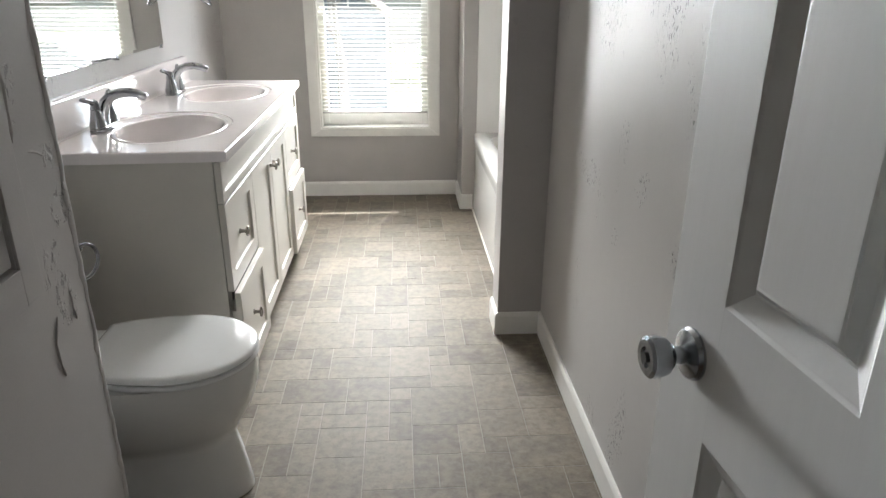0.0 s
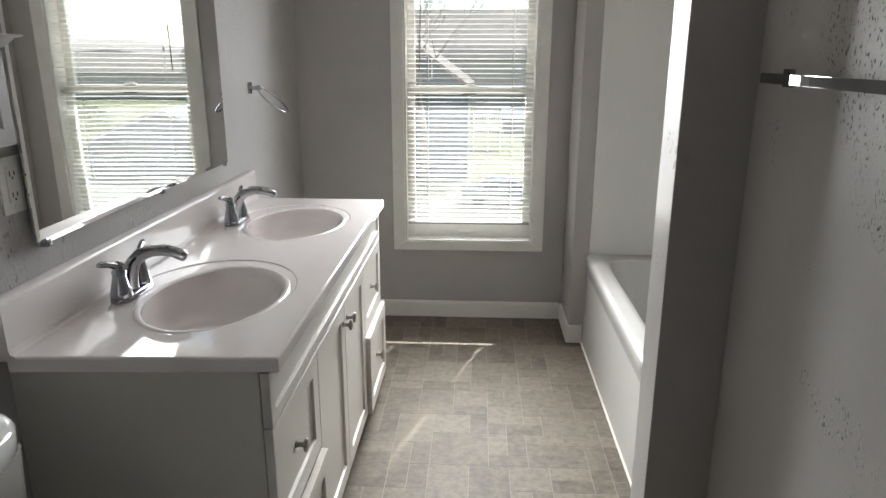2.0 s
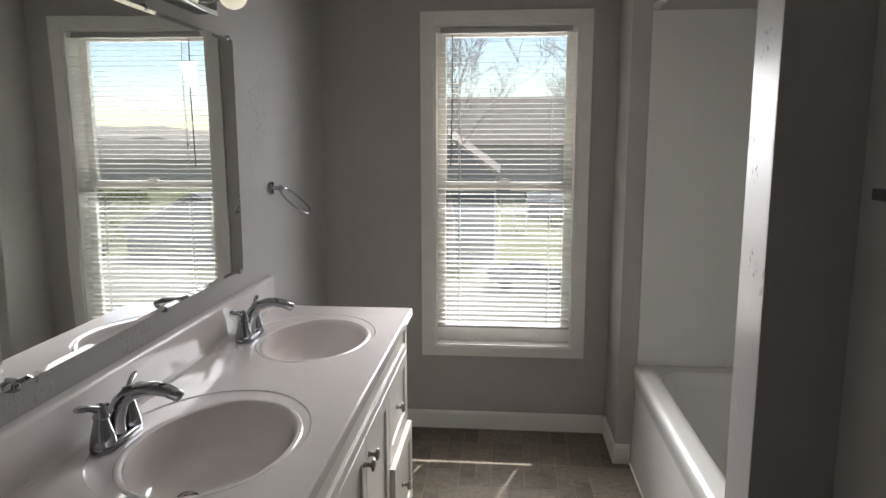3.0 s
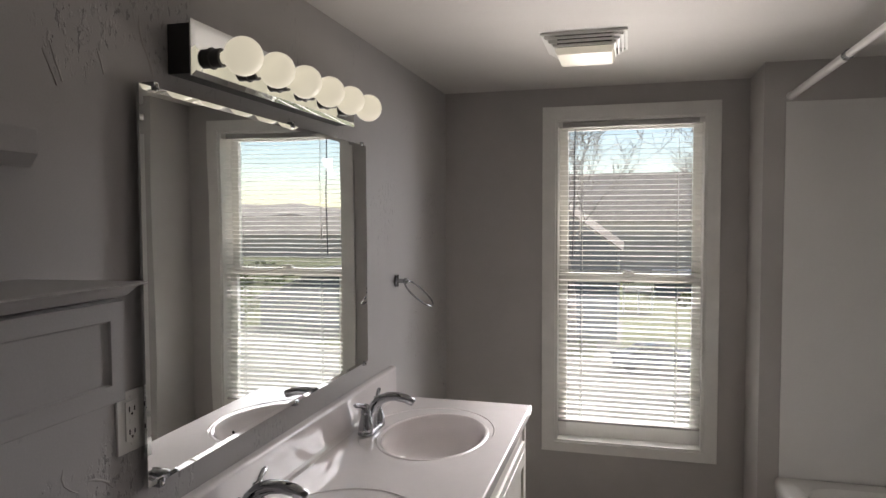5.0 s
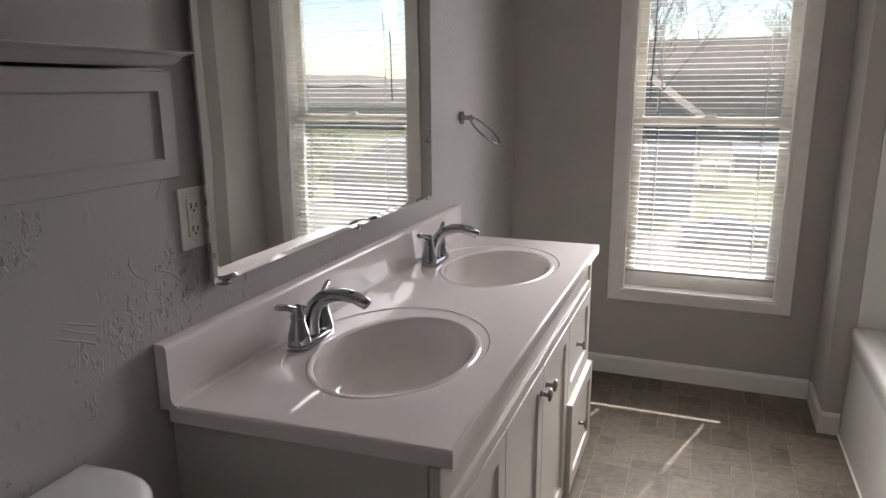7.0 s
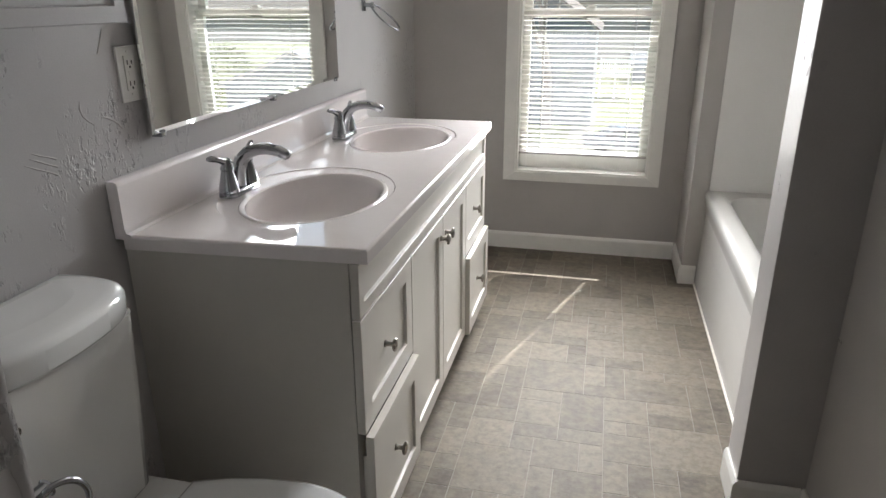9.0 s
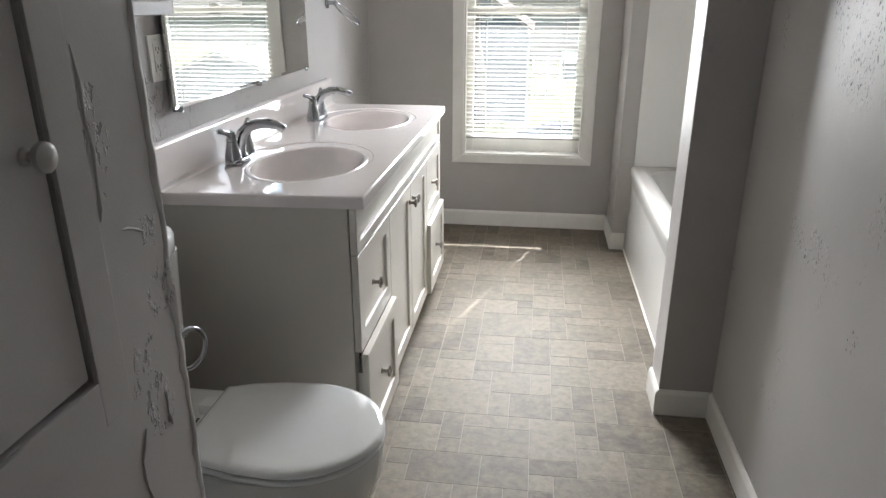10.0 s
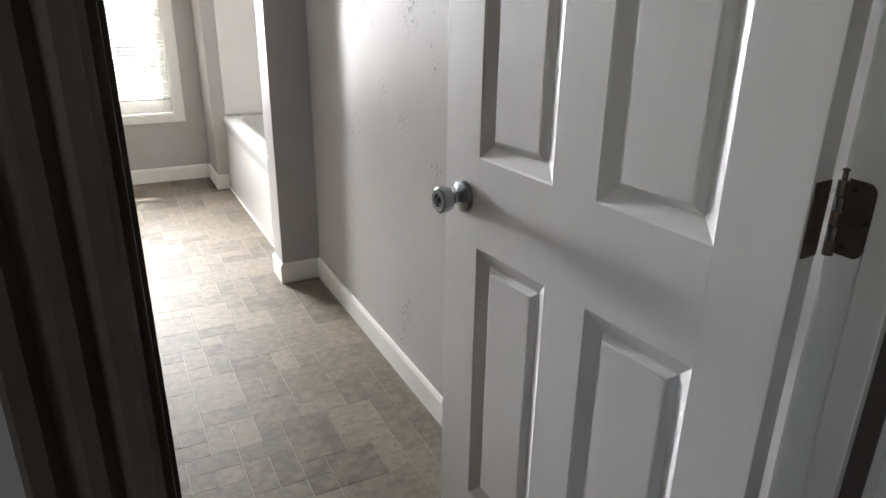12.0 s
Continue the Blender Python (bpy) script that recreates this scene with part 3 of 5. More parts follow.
# ---- doorway and door ----
def doorway():
    t = thing("door_1", "white six-panel door standing open, with a satin knob", "door", (0.509, 0.092, 0), kind="structure")
    structure("trim_jamb_1", boxes((DJ0 - 0.02, DJ0, DW0 - 0.002, DW1 + 0.015, 0, DTOP + 0.02), bev=0.002), M_DARKWOOD, "dark-toned door jamb on the latch side", "door frame")
    structure("trim_jamb_2", boxes((DJ1, DJ1 + 0.02, DW0 - 0.002, DW1 + 0.002, 0, DTOP + 0.02), bev=0.001), M_TRIM, "white painted door jamb on the hinge side", "door frame")
    structure("trim_jamb_3", boxes((DJ0, DJ1, DW0 - 0.002, DW1 + 0.002, DTOP, DTOP + 0.02), bev=0.001), M_TRIM, "white painted head of the doorway", "door frame")
    structure("trim_stop_1", boxes((DJ0 - 0.001, DJ0 + 0.003, DW0 + 0.01, DW1 - 0.042, 0, DTOP), bev=0.001), M_DARKWOOD, "dark-toned door stop strip", "door frame")
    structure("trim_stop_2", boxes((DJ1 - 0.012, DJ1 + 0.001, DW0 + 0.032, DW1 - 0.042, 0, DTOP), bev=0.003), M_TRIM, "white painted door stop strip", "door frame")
    structure("trim_stop_3", boxes((DJ1 - 0.003, DJ1 + 0.001, DW0 + 0.008, DW0 + 0.032, 0, DTOP)), M_DARKWOOD, "dark-toned strip of the jamb towards the hall", "door frame")
    # fluted casing on the hall side
    prof = [(0.0, 0.0), (0.0, 0.012), (0.004, 0.018), (0.010, 0.018), (0.014, 0.009), (0.020, 0.007), (0.026, 0.015), (0.034, 0.017), (0.038, 0.009), (0.044, 0.008), (0.049, 0.018), (0.058, 0.021), (0.062, 0.015), (0.062, 0.0)]
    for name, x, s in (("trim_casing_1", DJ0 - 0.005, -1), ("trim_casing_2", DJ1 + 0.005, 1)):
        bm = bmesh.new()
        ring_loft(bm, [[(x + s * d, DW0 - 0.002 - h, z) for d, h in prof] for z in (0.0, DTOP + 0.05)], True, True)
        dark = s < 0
        structure(name, bm, M_DARKWOOD if dark else M_TRIM, ("dark-toned" if dark else "white painted") + " fluted door casing on the hall side", "door frame", smooth=20)
    for name, x0, x1 in (("trim_casing_3", DJ0 - 0.080, DJ0 - 0.0205), ("trim_casing_4", DJ1 + 0.006, DJ1 + 0.065)):
        structure(name, boxes((x0, x1, DW1, DW1 + 0.012, 0, DTOP + 0.05), bev=0.003), M_TRIM, "white door casing inside the bathroom", "door frame")
    # leaf, built closed along +u, then swung open
    W, H, D = 0.752, 2.015, 0.035
    swing = Matrix.Translation((0.509, 0.092, 0.012)) @ Matrix.Rotation(math.atan2(0.745, -0.064), 4, "Z")

    def leaf(name, bm, mat, parent, label=""):
        bmesh.ops.transform(bm, matrix=swing, verts=bm.verts)
        return part(name, bm, mat, parent, label, 25)
    us = [(0.110, 0.3235), (0.4255, 0.6345)]
    zs = [(0.195, 0.800), (0.980, 1.60), (1.71, 1.895)]
    # u runs from the hinge; the seen face is at v = 0 and the leaf's thickness runs to v = -D
    leaf("stile", boxes((0, us[0][0], -D, 0, 0, H), bev=0.0012), M_DOOR, t)
    leaf("stile", boxes((us[1][1], W, -D, 0, 0, H), bev=0.0012), M_DOOR, t)
    rails = [(0, zs[0][0]), (zs[0][1], zs[1][0]), (zs[1][1], zs[2][0]), (zs[2][1], H)]
    for a, b in rails:
        leaf("rail", boxes((us[0][0], us[1][1], -D, 0, a, b)), M_DOOR, t)
    for a, b in zs:
        leaf("mullion", boxes((us[0][1], us[1][0], -D, 0, a, b)), M_DOOR, t)
    for a, b in zs:
        for u0, u1 in us:
            bm = bmesh.new()
            for side in (0, 1):
                steps = [(0.0, 0.0), (0.003, -0.0025), (0.006, -0.0035), (0.028, -0.0135), (0.031, -0.0135), (0.041, -0.0045), (0.045, -0.0035)]
                rings = []
                for d, v in steps:
                    vv = v if not side else -D - v
                    rings.append([(u0 + d, vv, a + d), (u1 - d, vv, a + d), (u1 - d, vv, b - d), (u0 + d, vv, b - d)])
                ring_loft(bm, rings, False, True)
            leaf("panel", bm, M_DOOR, t)
    # knob: rose, neck and tulip with a turn button
    ku, kz = 0.685, 0.893
    for s, v0 in ((1, 0.0), (-1, -D)):
        m = Matrix.Translation((ku, v0, kz)) @ Matrix.Rotation(radians(-90 * s), 4, "X")
        leaf("rose", lathe([(0.033, 0), (0.033, 0.003), (0.030, 0.008), (0.018, 0.012), (0.013, 0.014)], 32, m), M_STEEL, t, "satin chrome rose")
        bm = lathe([(0.011, 0.012), (0.011, 0.026), (0.016, 0.029), (0.023, 0.036), (0.0265, 0.048), (0.026, 0.058), (0.022, 0.061), (0.013, 0.061), (0.012, 0.058)], 32, m)
        kn = leaf("door_knob", bm, M_STEEL, t, "satin chrome door knob")
        leaf("turn_button", lathe([(0.0, 0.0), (0.007, 0.0), (0.007, 0.063), (0.0, 0.063)], 16, m), M_BLACK, kn)
    # latch plate on the free edge
    leaf("latch_plate", boxes((W, W + 0.0015, -0.028, -0.006, kz - 0.028, kz + 0.028)), M_STEEL, t)
    # hinge between leaf edge and jamb
    hz = 1.045
    hb = boxes((-0.0022, -0.0002, -0.033, -0.004, hz - 0.043, hz + 0.047), bev=0.0)
    hg = leaf("hinge_leaf", hb, M_BRONZE, t, "tarnished hinge leaf")
    for i in range(5):
        z0 = hz - 0.045 + i * 0.018 + 0.012
        bmk = lathe([(0.0062, 0), (0.0062, 0.0172)], 14, Matrix.Translation((DJ1 - 0.015, DW1 - 0.004, z0)))
        part("knuckle", bmk, M_STEEL if i % 2 else M_BRONZE, hg)
    part("hinge_pin", lathe([(0.003, 0), (0.003, 0.012), (0.005, 0.014), (0.0, 0.017)], 12, Matrix.Translation((DJ1 - 0.015, DW1 - 0.004, hz + 0.055))), M_BRONZE, hg)
    jl, r, cz = bmesh.new(), 0.012, hz + 0.012
    ya, yb = DW1 - 0.036, DW1 - 0.003
    loop = [(yb, cz + 0.045), (yb, cz - 0.045)] + [(ya + r - r * math.sin(radians(g)), cz - 0.045 + r - r * math.cos(radians(g))) for g in range(0, 91, 15)] + [(ya + r - r * math.cos(radians(g)), cz + 0.045 - r + r * math.sin(radians(g))) for g in range(0, 91, 15)]
    ring_loft(jl, [[(x, y, z) for y, z in loop] for x in (DJ1 - 0.0008, DJ1 - 0.0030)], True, True)
    part("jamb_leaf", jl, M_BRONZE, hg)
    for dz, dy in ((-0.022, -0.012), (0.012, -0.032), (0.046, -0.012)):
        m = Matrix.Translation((DJ1 - 0.0035, DW1 + dy, hz + dz)) @ Matrix.Rotation(radians(-90), 4, "Y")
        part("screw", lathe([(0.004, 0), (0.0035, 0.001), (0.0, 0.0012)], 12, m), M_BLACK, t)


doorway()


# ---- window, trim and blind ----
def window():
    w = thing("window_1", "white vinyl double-hung window in a mitred picture-frame trim", "window", (-0.058, WY, OZ0), kind="structure")
    ox0, ox1, oz0, oz1 = OX0 - 0.063, OX1 + 0.060, OZ0 - 0.047, OZ1 + 0.060
    y0, y1 = WY - 0.014, WY

    def mitre(a, b, c, d):
        """One board of the trim: outer edge a-b, inner edge d-c, as (x, z)."""
        bm = bmesh.new()
        rings = [[(x, y, z) for x, z in (a, b, c, d)] for y in (y0, y1)]
        ring_loft(bm, rings, True, True)
        bmesh.ops.recalc_face_normals(bm, faces=bm.faces)
        bmesh.ops.bevel(bm, geom=list(bm.edges), offset=0.0022, segments=2, affect="EDGES", profile=0.7)
        part("trim_board", bm, M_TRIM, w)
    i0, i1, k0, k1 = OX0 + 0.002, OX1 - 0.002, OZ0 + 0.002, OZ1 - 0.002
    mitre((ox0, oz1), (ox1, oz1), (i1, k1), (i0, k1))
    mitre((ox0, oz0), (ox1, oz0), (i1, k0), (i0, k0))
    mitre((ox0, oz0), (ox0, oz1), (i0, k1), (i0, k0))
    mitre((ox1, oz0), (ox1, oz1), (i1, k1), (i1, k0))
    # reveal lining
    part("window_frame", boxes((OX0, OX0 + 0.012, WY - 0.004, WY + 0.148, OZ0, OZ1), (OX1 - 0.012, OX1, WY - 0.004, WY + 0.148, OZ0, OZ1),
                               (OX0 + 0.012, OX1 - 0.012, WY - 0.004, WY + 0.148, OZ1 - 0.012, OZ1)), M_VINYL, w)
    part("window_sill", boxes((OX0 + 0.012, OX1 - 0.012, WY - 0.006, WY + 0.148, OZ0, OZ0 + 0.012), bev=0.002), M_VINYL, w)

    def sash(name, z0, z1, yc, rail_b, rail_t):
        a, b = OX0 + 0.012, OX1 - 0.012
        bm = boxes((a, a + 0.042, yc, yc + 0.03, z0, z1), (b - 0.042, b, yc, yc + 0.03, z0, z1), (a + 0.042, b - 0.042, yc, yc + 0.03, z0, z0 + rail_b),
                   (a + 0.042, b - 0.042, yc, yc + 0.03, z1 - rail_t, z1), bev=0.003)
        s = part(name, bm, M_VINYL, w)
        g = part("pane", boxes((a + 0.040, b - 0.040, yc + 0.012, yc + 0.016, z0 + rail_b - 0.002, z1 - rail_t + 0.002)), M_GLASS, s, smooth=0)
        g.visible_shadow = False
    sash("upper_sash", 1.255, OZ1 - 0.012, WY + 0.105, 0.040, 0.035)
    sash("lower_sash", OZ0 + 0.012, 1.295, WY + 0.070, 0.090, 0.045)
    lock = boxes((-0.085, -0.031, WY + 0.066, WY + 0.100, 1.296, 1.304), (-0.075, -0.041, WY + 0.072, WY + 0.092, 1.304, 1.314), bev=0.002)
    part("sash_lock", lock, M_VINYL, w)
    part("lift_slot", boxes((-0.098, -0.028, WY + 0.0685, WY + 0.0705, 1.252, 1.256)), M_DARK, w)


window()


def blind():
    x0, x1, yc = OX0 + 0.016, OX1 - 0.016, WY + 0.030
    t = thing("window_blind", "white vinyl mini blind lowered with open slats", "window blind", (-0.058, yc, OZ0))
    part("headrail", boxes((x0, x1, yc - 0.014, yc + 0.014, OZ1 - 0.040, OZ1 - 0.013), bev=0.002), M_RAIL, t, "grey metal headrail")
    for x in (x0 - 0.004, x1 - 0.018):
        part("bracket", boxes((x, x + 0.022, yc - 0.018, yc - 0.0145, OZ1 - 0.038, OZ1 - 0.0125), bev=0.001), M_PLATE, t)
    zb = OZ0 + 0.096
    part("bottom_rail", boxes((x0, x1, yc - 0.0125, yc + 0.0125, zb, zb + 0.011), bev=0.003), M_RAIL, t, "grey bottom rail")
    # one slat: gently crowned, slotted for the two cords
    tilt, cords = radians(8), (-0.284, 0.168)
    cuts = [x0]
    for c in cords:
        cuts += [c - 0.0075, c + 0.0075]
    cuts += [x1]
    vs = [-0.0136, -0.0078, 0.0, 0.0078, 0.0136]
    bm = bmesh.new()
    grid = {}
    for i, x in enumerate(cuts):
        for j, v in enumerate(vs):
            crown = 0.0016 * (1 - (v / 0.0136) ** 2)
            grid[i, j] = bm.verts.new((x, v * math.cos(tilt) , crown + v * math.sin(tilt)))
    for i in range(len(cuts) - 1):
        for j in range(4):
            if i in (1, 3) and j in (1, 2):
                continue
            bm.faces.new((grid[i, j], grid[i + 1, j], grid[i + 1, j + 1], grid[i, j + 1]))
    bmesh.ops.solidify(bm, geom=list(bm.faces), thickness=0.0005)
    me = to_mesh("slat", bm, M_SLAT, 40)
    pitch, z = 0.0248, zb + 0.026
    rnd = random.Random(4)
    while z < OZ1 - 0.052:
        ob = new("slat", me)
        ob.parent = t
        ob.matrix_parent_inverse = t.matrix_basis.inverted()
        ob.matrix_basis = pose(0, yc, z + rnd.uniform(-0.0007, 0.0007), rnd.uniform(-1.0, 1.0), rnd.uniform(-0.06, 0.06), 0)
        z += pitch
    for c in cords:
        for dy in (-0.0132, 0.0132):
            part("ladder_cord", tube([(c + 0.004, yc + dy, zb + 0.01), (c + 0.004, yc + dy, OZ1 - 0.04)], 0.0006, 6), M_SLAT, t)
    part("tilt_wand", tube([(-0.318, yc - 0.018, OZ1 - 0.052), (-0.319, yc - 0.020, 1.72), (-0.326, yc - 0.021, 1.375)], 0.0030, 8), M_WAND, t, "dark clear plastic tilt wand")
    part("lift_cord", tube([(-0.284, yc - 0.017, OZ1 - 0.045), (-0.283, yc - 0.019, 1.85), (-0.292, yc - 0.019, 1.50)], 0.0011, 6), M_SLAT, t)
    part("tassel", lathe([(0.002, 0.03), (0.0045, 0.022), (0.0055, 0.0), (0.0, -0.001)], 12, Matrix.Translation((-0.292, yc - 0.019, 1.472))), M_SLAT, t)


blind()

# ---- vanity ----
VX, VY0, VY1, VTOP = -0.428, 2.046, 3.600, 0.838


def framed_front(x, y0, y1, z0, z1, rail=0.052, thick=0.019, sunk=0.0085):
    """A shaker front facing +x, with a sunk middle panel; its back is at x - thick."""
    bm = bmesh.new()
    outer = [(0.0, -thick), (0.0, -0.0015), (0.0015, 0.0), (rail - 0.001, 0.0), (rail, -0.001), (rail + 0.0015, 0.0005 - sunk), (rail + 0.003, -sunk)]
    rings = [[(x + d, y0 + e, z0 + e), (x + d, y1 - e, z0 + e), (x + d, y1 - e, z1 - e), (x + d, y0 + e, z1 - e)] for e, d in outer]
    ring_loft(bm, rings, True, True)
    return bm


def pull_knob(x, y, z):
    m = Matrix.Translation((x, y, z)) @ Matrix.Rotation(radians(90), 4, "Y")
    return lathe([(0.0095, 0.0), (0.0095, 0.002), (0.0065, 0.004), (0.0056, 0.016), (0.0085, 0.020), (0.0165, 0.0225), (0.0172, 0.026), (0.0150, 0.029), (0.006, 0.031), (0.0, 0.0315)], 24, m)


def vanity():
    t = thing("vanity_cabinet", "off-white shaker vanity cabinet with nickel knobs, lower drawers ajar", "vanity", (-0.70, 2.815, 0))
    xf = VX - 0.019
    part("side_panel", boxes((LW + 0.002, xf - 0.0045, VY0, VY0 + 0.016, 0, VTOP)), M_CAB, t)
    part("side_panel", boxes((LW + 0.002, xf - 0.001, VY1 - 0.016, VY1, 0, VTOP)), M_CAB, t)
    part("bottom_panel", boxes((LW + 0.002, xf - 0.001, VY0 + 0.016, VY1 - 0.016, 0.085, 0.10)), M_CAB, t)
    part("back_panel", boxes((LW + 0.002, LW + 0.012, VY0 + 0.016, VY1 - 0.016, 0.10, VTOP)), M_CAB, t)
    ff = [(xf - 0.018, xf - 0.005, VY0 + 0.016, VY0 + 0.05, 0.10, VTOP), (xf - 0.018, xf - 0.005, VY1 - 0.05, VY1 - 0.016, 0.10, VTOP),
          (xf - 0.018, xf - 0.005, VY0 + 0.05, VY1 - 0.05, VTOP - 0.03, VTOP), (xf - 0.018, xf - 0.005, VY0 + 0.05, VY1 - 0.05, 0.69, 0.72)]
    part("face_frame", boxes(*ff), M_CAB, t)
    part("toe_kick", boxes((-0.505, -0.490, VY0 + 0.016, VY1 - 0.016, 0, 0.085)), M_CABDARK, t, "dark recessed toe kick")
    # dark sheet behind the fronts, in place of shade inside the cabinet
    part("interior_shade", boxes((xf - 0.05, xf - 0.02, VY0 + 0.016, VY1 - 0.016, 0.10, 0.70)), M_CABDARK, t)
    part("false_front", framed_front(VX, VY0 - 0.004, VY1 + 0.004, 0.712, VTOP - 0.002, 0.030), M_CAB, t)
    yl, yr, ym = 2.438, 3.190, 2.813

    def front(name, y0, y1, z0, z1, out, knob):
        bm = framed_front(VX + out, y0, y1, z0, z1)
        if out > 0.003:
            box(bm, VX + out - 0.30, VX + out - 0.0195, y0 + 0.035, y1 - 0.035, z0 + 0.03, z1 - 0.08)
        f = part(name, bm, M_CAB, t)
        part("knob", pull_knob(VX + out - (0.0085 if name == "drawer" else 0.0), *knob), M_NICKEL, f, "brushed nickel knob")
    front("drawer", VY0 - 0.004, yl, 0.424, 0.707, 0.0, (2.225, 0.560))
    front("drawer", VY0 - 0.004, yl, 0.096, 0.418, 0.018, (2.225, 0.262))
    front("door", yl + 0.004, ym - 0.002, 0.096, 0.707, 0.0, (ym - 0.030, 0.640))
    front("door", ym + 0.002, yr - 0.004, 0.096, 0.707, 0.0, (ym + 0.034, 0.640))
    front("drawer", yr, VY1 + 0.004, 0.424, 0.707, 0.0, (3.385, 0.560))
    front("drawer", yr, VY1 + 0.004, 0.096, 0.418, 0.018, (3.385, 0.262))


vanity()


def vanity_top():
    """Cultured-marble top with two oval bowls moulded in."""
    t = thing("countertop", "glossy white cultured marble top with two oval basins", "countertop", (-0.69, 2.815, VTOP))
    x0, x1, y0, y1, zt = LW + 0.002, -0.408, 2.032, 3.618, 0.870
    cy = (2.410, 3.190)
    mid = 2.80
    cx, ax, ay = -0.672, 0.165, 0.232
    slab = bmesh.new()

    def shear_to_view(bm):
        """Shear the near end of the top to fit the camera's view."""
        for v in bm.verts:
            if v.co.y < y0 + 0.03:
                v.co.y += 0.050 * (v.co.x + 0.69)

    def ring(c, s, a, b, z, dx=0.0):
        return [(cx + dx + s * 0 + a * math.cos(g), c + b * math.sin(g), z) for g in c_angles]
    bowls = []
    for c, ya, yb in ((cy[0], y0, mid), (cy[1], mid, y1)):
        corner = [math.atan2(yy - c, xx - cx) % (2 * math.pi) for xx in (x0 + 0.02, x1 - 0.006) for yy in (ya + (0.006 if ya == y0 else 0), yb - (0.006 if yb == y1 else 0))]
        c_angles = sorted([2 * math.pi * i / 72 for i in range(72)] + corner)
        xa, xb = x0 + 0.02, x1 - 0.006
        yaa, ybb = ya + (0.006 if ya == y0 else 0), yb - (0.006 if yb == y1 else 0)
        edge = []
        for g in c_angles:
            dx, dy = math.cos(g), math.sin(g)
            k = min(((xb - cx) / dx if dx > 1e-9 else (xa - cx) / dx if dx < -1e-9 else 1e9), ((ybb - c) / dy if dy > 1e-9 else (yaa - c) / dy if dy < -1e-9 else 1e9))
            edge.append((cx + k * dx, c + k * dy, zt))
        rings = [edge, ring(c + 0.022, 1, ax + 0.055, ay + 0.050, zt, -0.028), ring(c + 0.022, 1, ax + 0.053, ay + 0.048, zt - 0.0022, -0.028), ring(c + 0.022, 1, ax + 0.050, ay + 0.045, zt - 0.0027, -0.028),
                 ring(c, 1, ax + 0.014, ay + 0.016, zt - 0.0026), ring(c, 1, ax + 0.012, ay + 0.013, zt - 0.0004), ring(c, 1, ax + 0.009, ay + 0.009, zt + 0.0006), ring(c, 1, ax + 0.003, ay + 0.003, zt - 0.0006)]
        ring_loft(slab, rings)
        bowl = bmesh.new()
        br = [ring(c, 1, ax + 0.003, ay + 0.003, zt - 0.0006), ring(c, 1, ax - 0.002, ay - 0.002, zt - 0.004)]
        for k in range(1, 15):
            f = k / 14
            rr = math.cos(f * math.pi / 2 * 0.93) ** 0.62
            br.append(ring(c, 1, max(0.022, (ax - 0.003) * rr), max(0.022, (ay - 0.003) * rr), zt - 0.005 - 0.128 * math.sin(f * math.pi / 2) ** 1.05, -0.070 * f))
        ring_loft(bowl, br, False, True)
        bowls.append((bowl, c))
    # rounded front and ends, apron below
    loop = [(x0 + 0.02, y0 + 0.006), (x1 - 0.006, y0 + 0.006), (x1 - 0.006, y1 - 0.006), (x0 + 0.02, y1 - 0.006)]
    out = [(0, -1), (1, -1), (1, 1), (0, 1)]
    rings = []
    for k in range(5):
        g = k / 4 * math.pi / 2
        e, d = 0.006 * math.sin(g), 0.006 * (1 - math.cos(g))
        rings.append([(x + sx * e, y + sy * e, zt - d) for (x, y), (sx, sy) in zip(loop, out)])
    rings.append([(x, y, VTOP) for x, y, z in rings[-1]])
    rings.append([(x - sx * 0.02, y - sy * 0.02, VTOP) for (x, y, z), (sx, sy) in zip(rings[-1], out)])
    ring_loft(slab, rings, cyclic=False)
    shear_to_view(slab)
    part("slab", slab, M_MARBLE, t, smooth=32)
    for bowl, c in bowls:
        s = part("basin", bowl, M_MARBLE, t, smooth=60)
        zb = zt - 0.005 - 0.128
        m = Matrix.Translation((cx - 0.070, c, zb + 0.001))
        part("drain", lathe([(0.024, -0.001), (0.024, 0.001), (0.020, 0.002), (0.017, -0.004)], 28, m), M_CHROME, s, "chrome drain ring")
        part("stopper", lathe([(0.0165, -0.003), (0.0165, 0.0015), (0.012, 0.003), (0.0, 0.0035)], 24, m), M_NICKEL, s)
        mo = Matrix.Translation((cx + 0.143, c, zt - 0.050)) @ Matrix.Rotation(radians(-72), 4, "Y")
        part("overflow_hole", lathe([(0.0, 0.0), (0.006, 0.0), (0.006, 0.006), (0.0, 0.006)], 16, mo), M_DARK, s)
    # backsplash with a coved foot
    prof = [(x0, zt - 0.01), (x0, 0.988), (x0 + 0.0180, 0.988), (x0 + 0.0240, 0.984), (x0 + 0.0260, 0.978), (x0 + 0.0260, zt + 0.012), (x0 + 0.0295, zt + 0.0035), (x0 + 0.0380, zt + 0.0005), (x0 + 0.0380, zt - 0.01)]
    bs = bmesh.new()
    ring_loft(bs, [[(x, y, z) for x, z in prof] for y in (y0, y1)], True, True)
    shear_to_view(bs)
    part("backsplash", bs, M_MARBLE, t, smooth=40)


vanity_top()


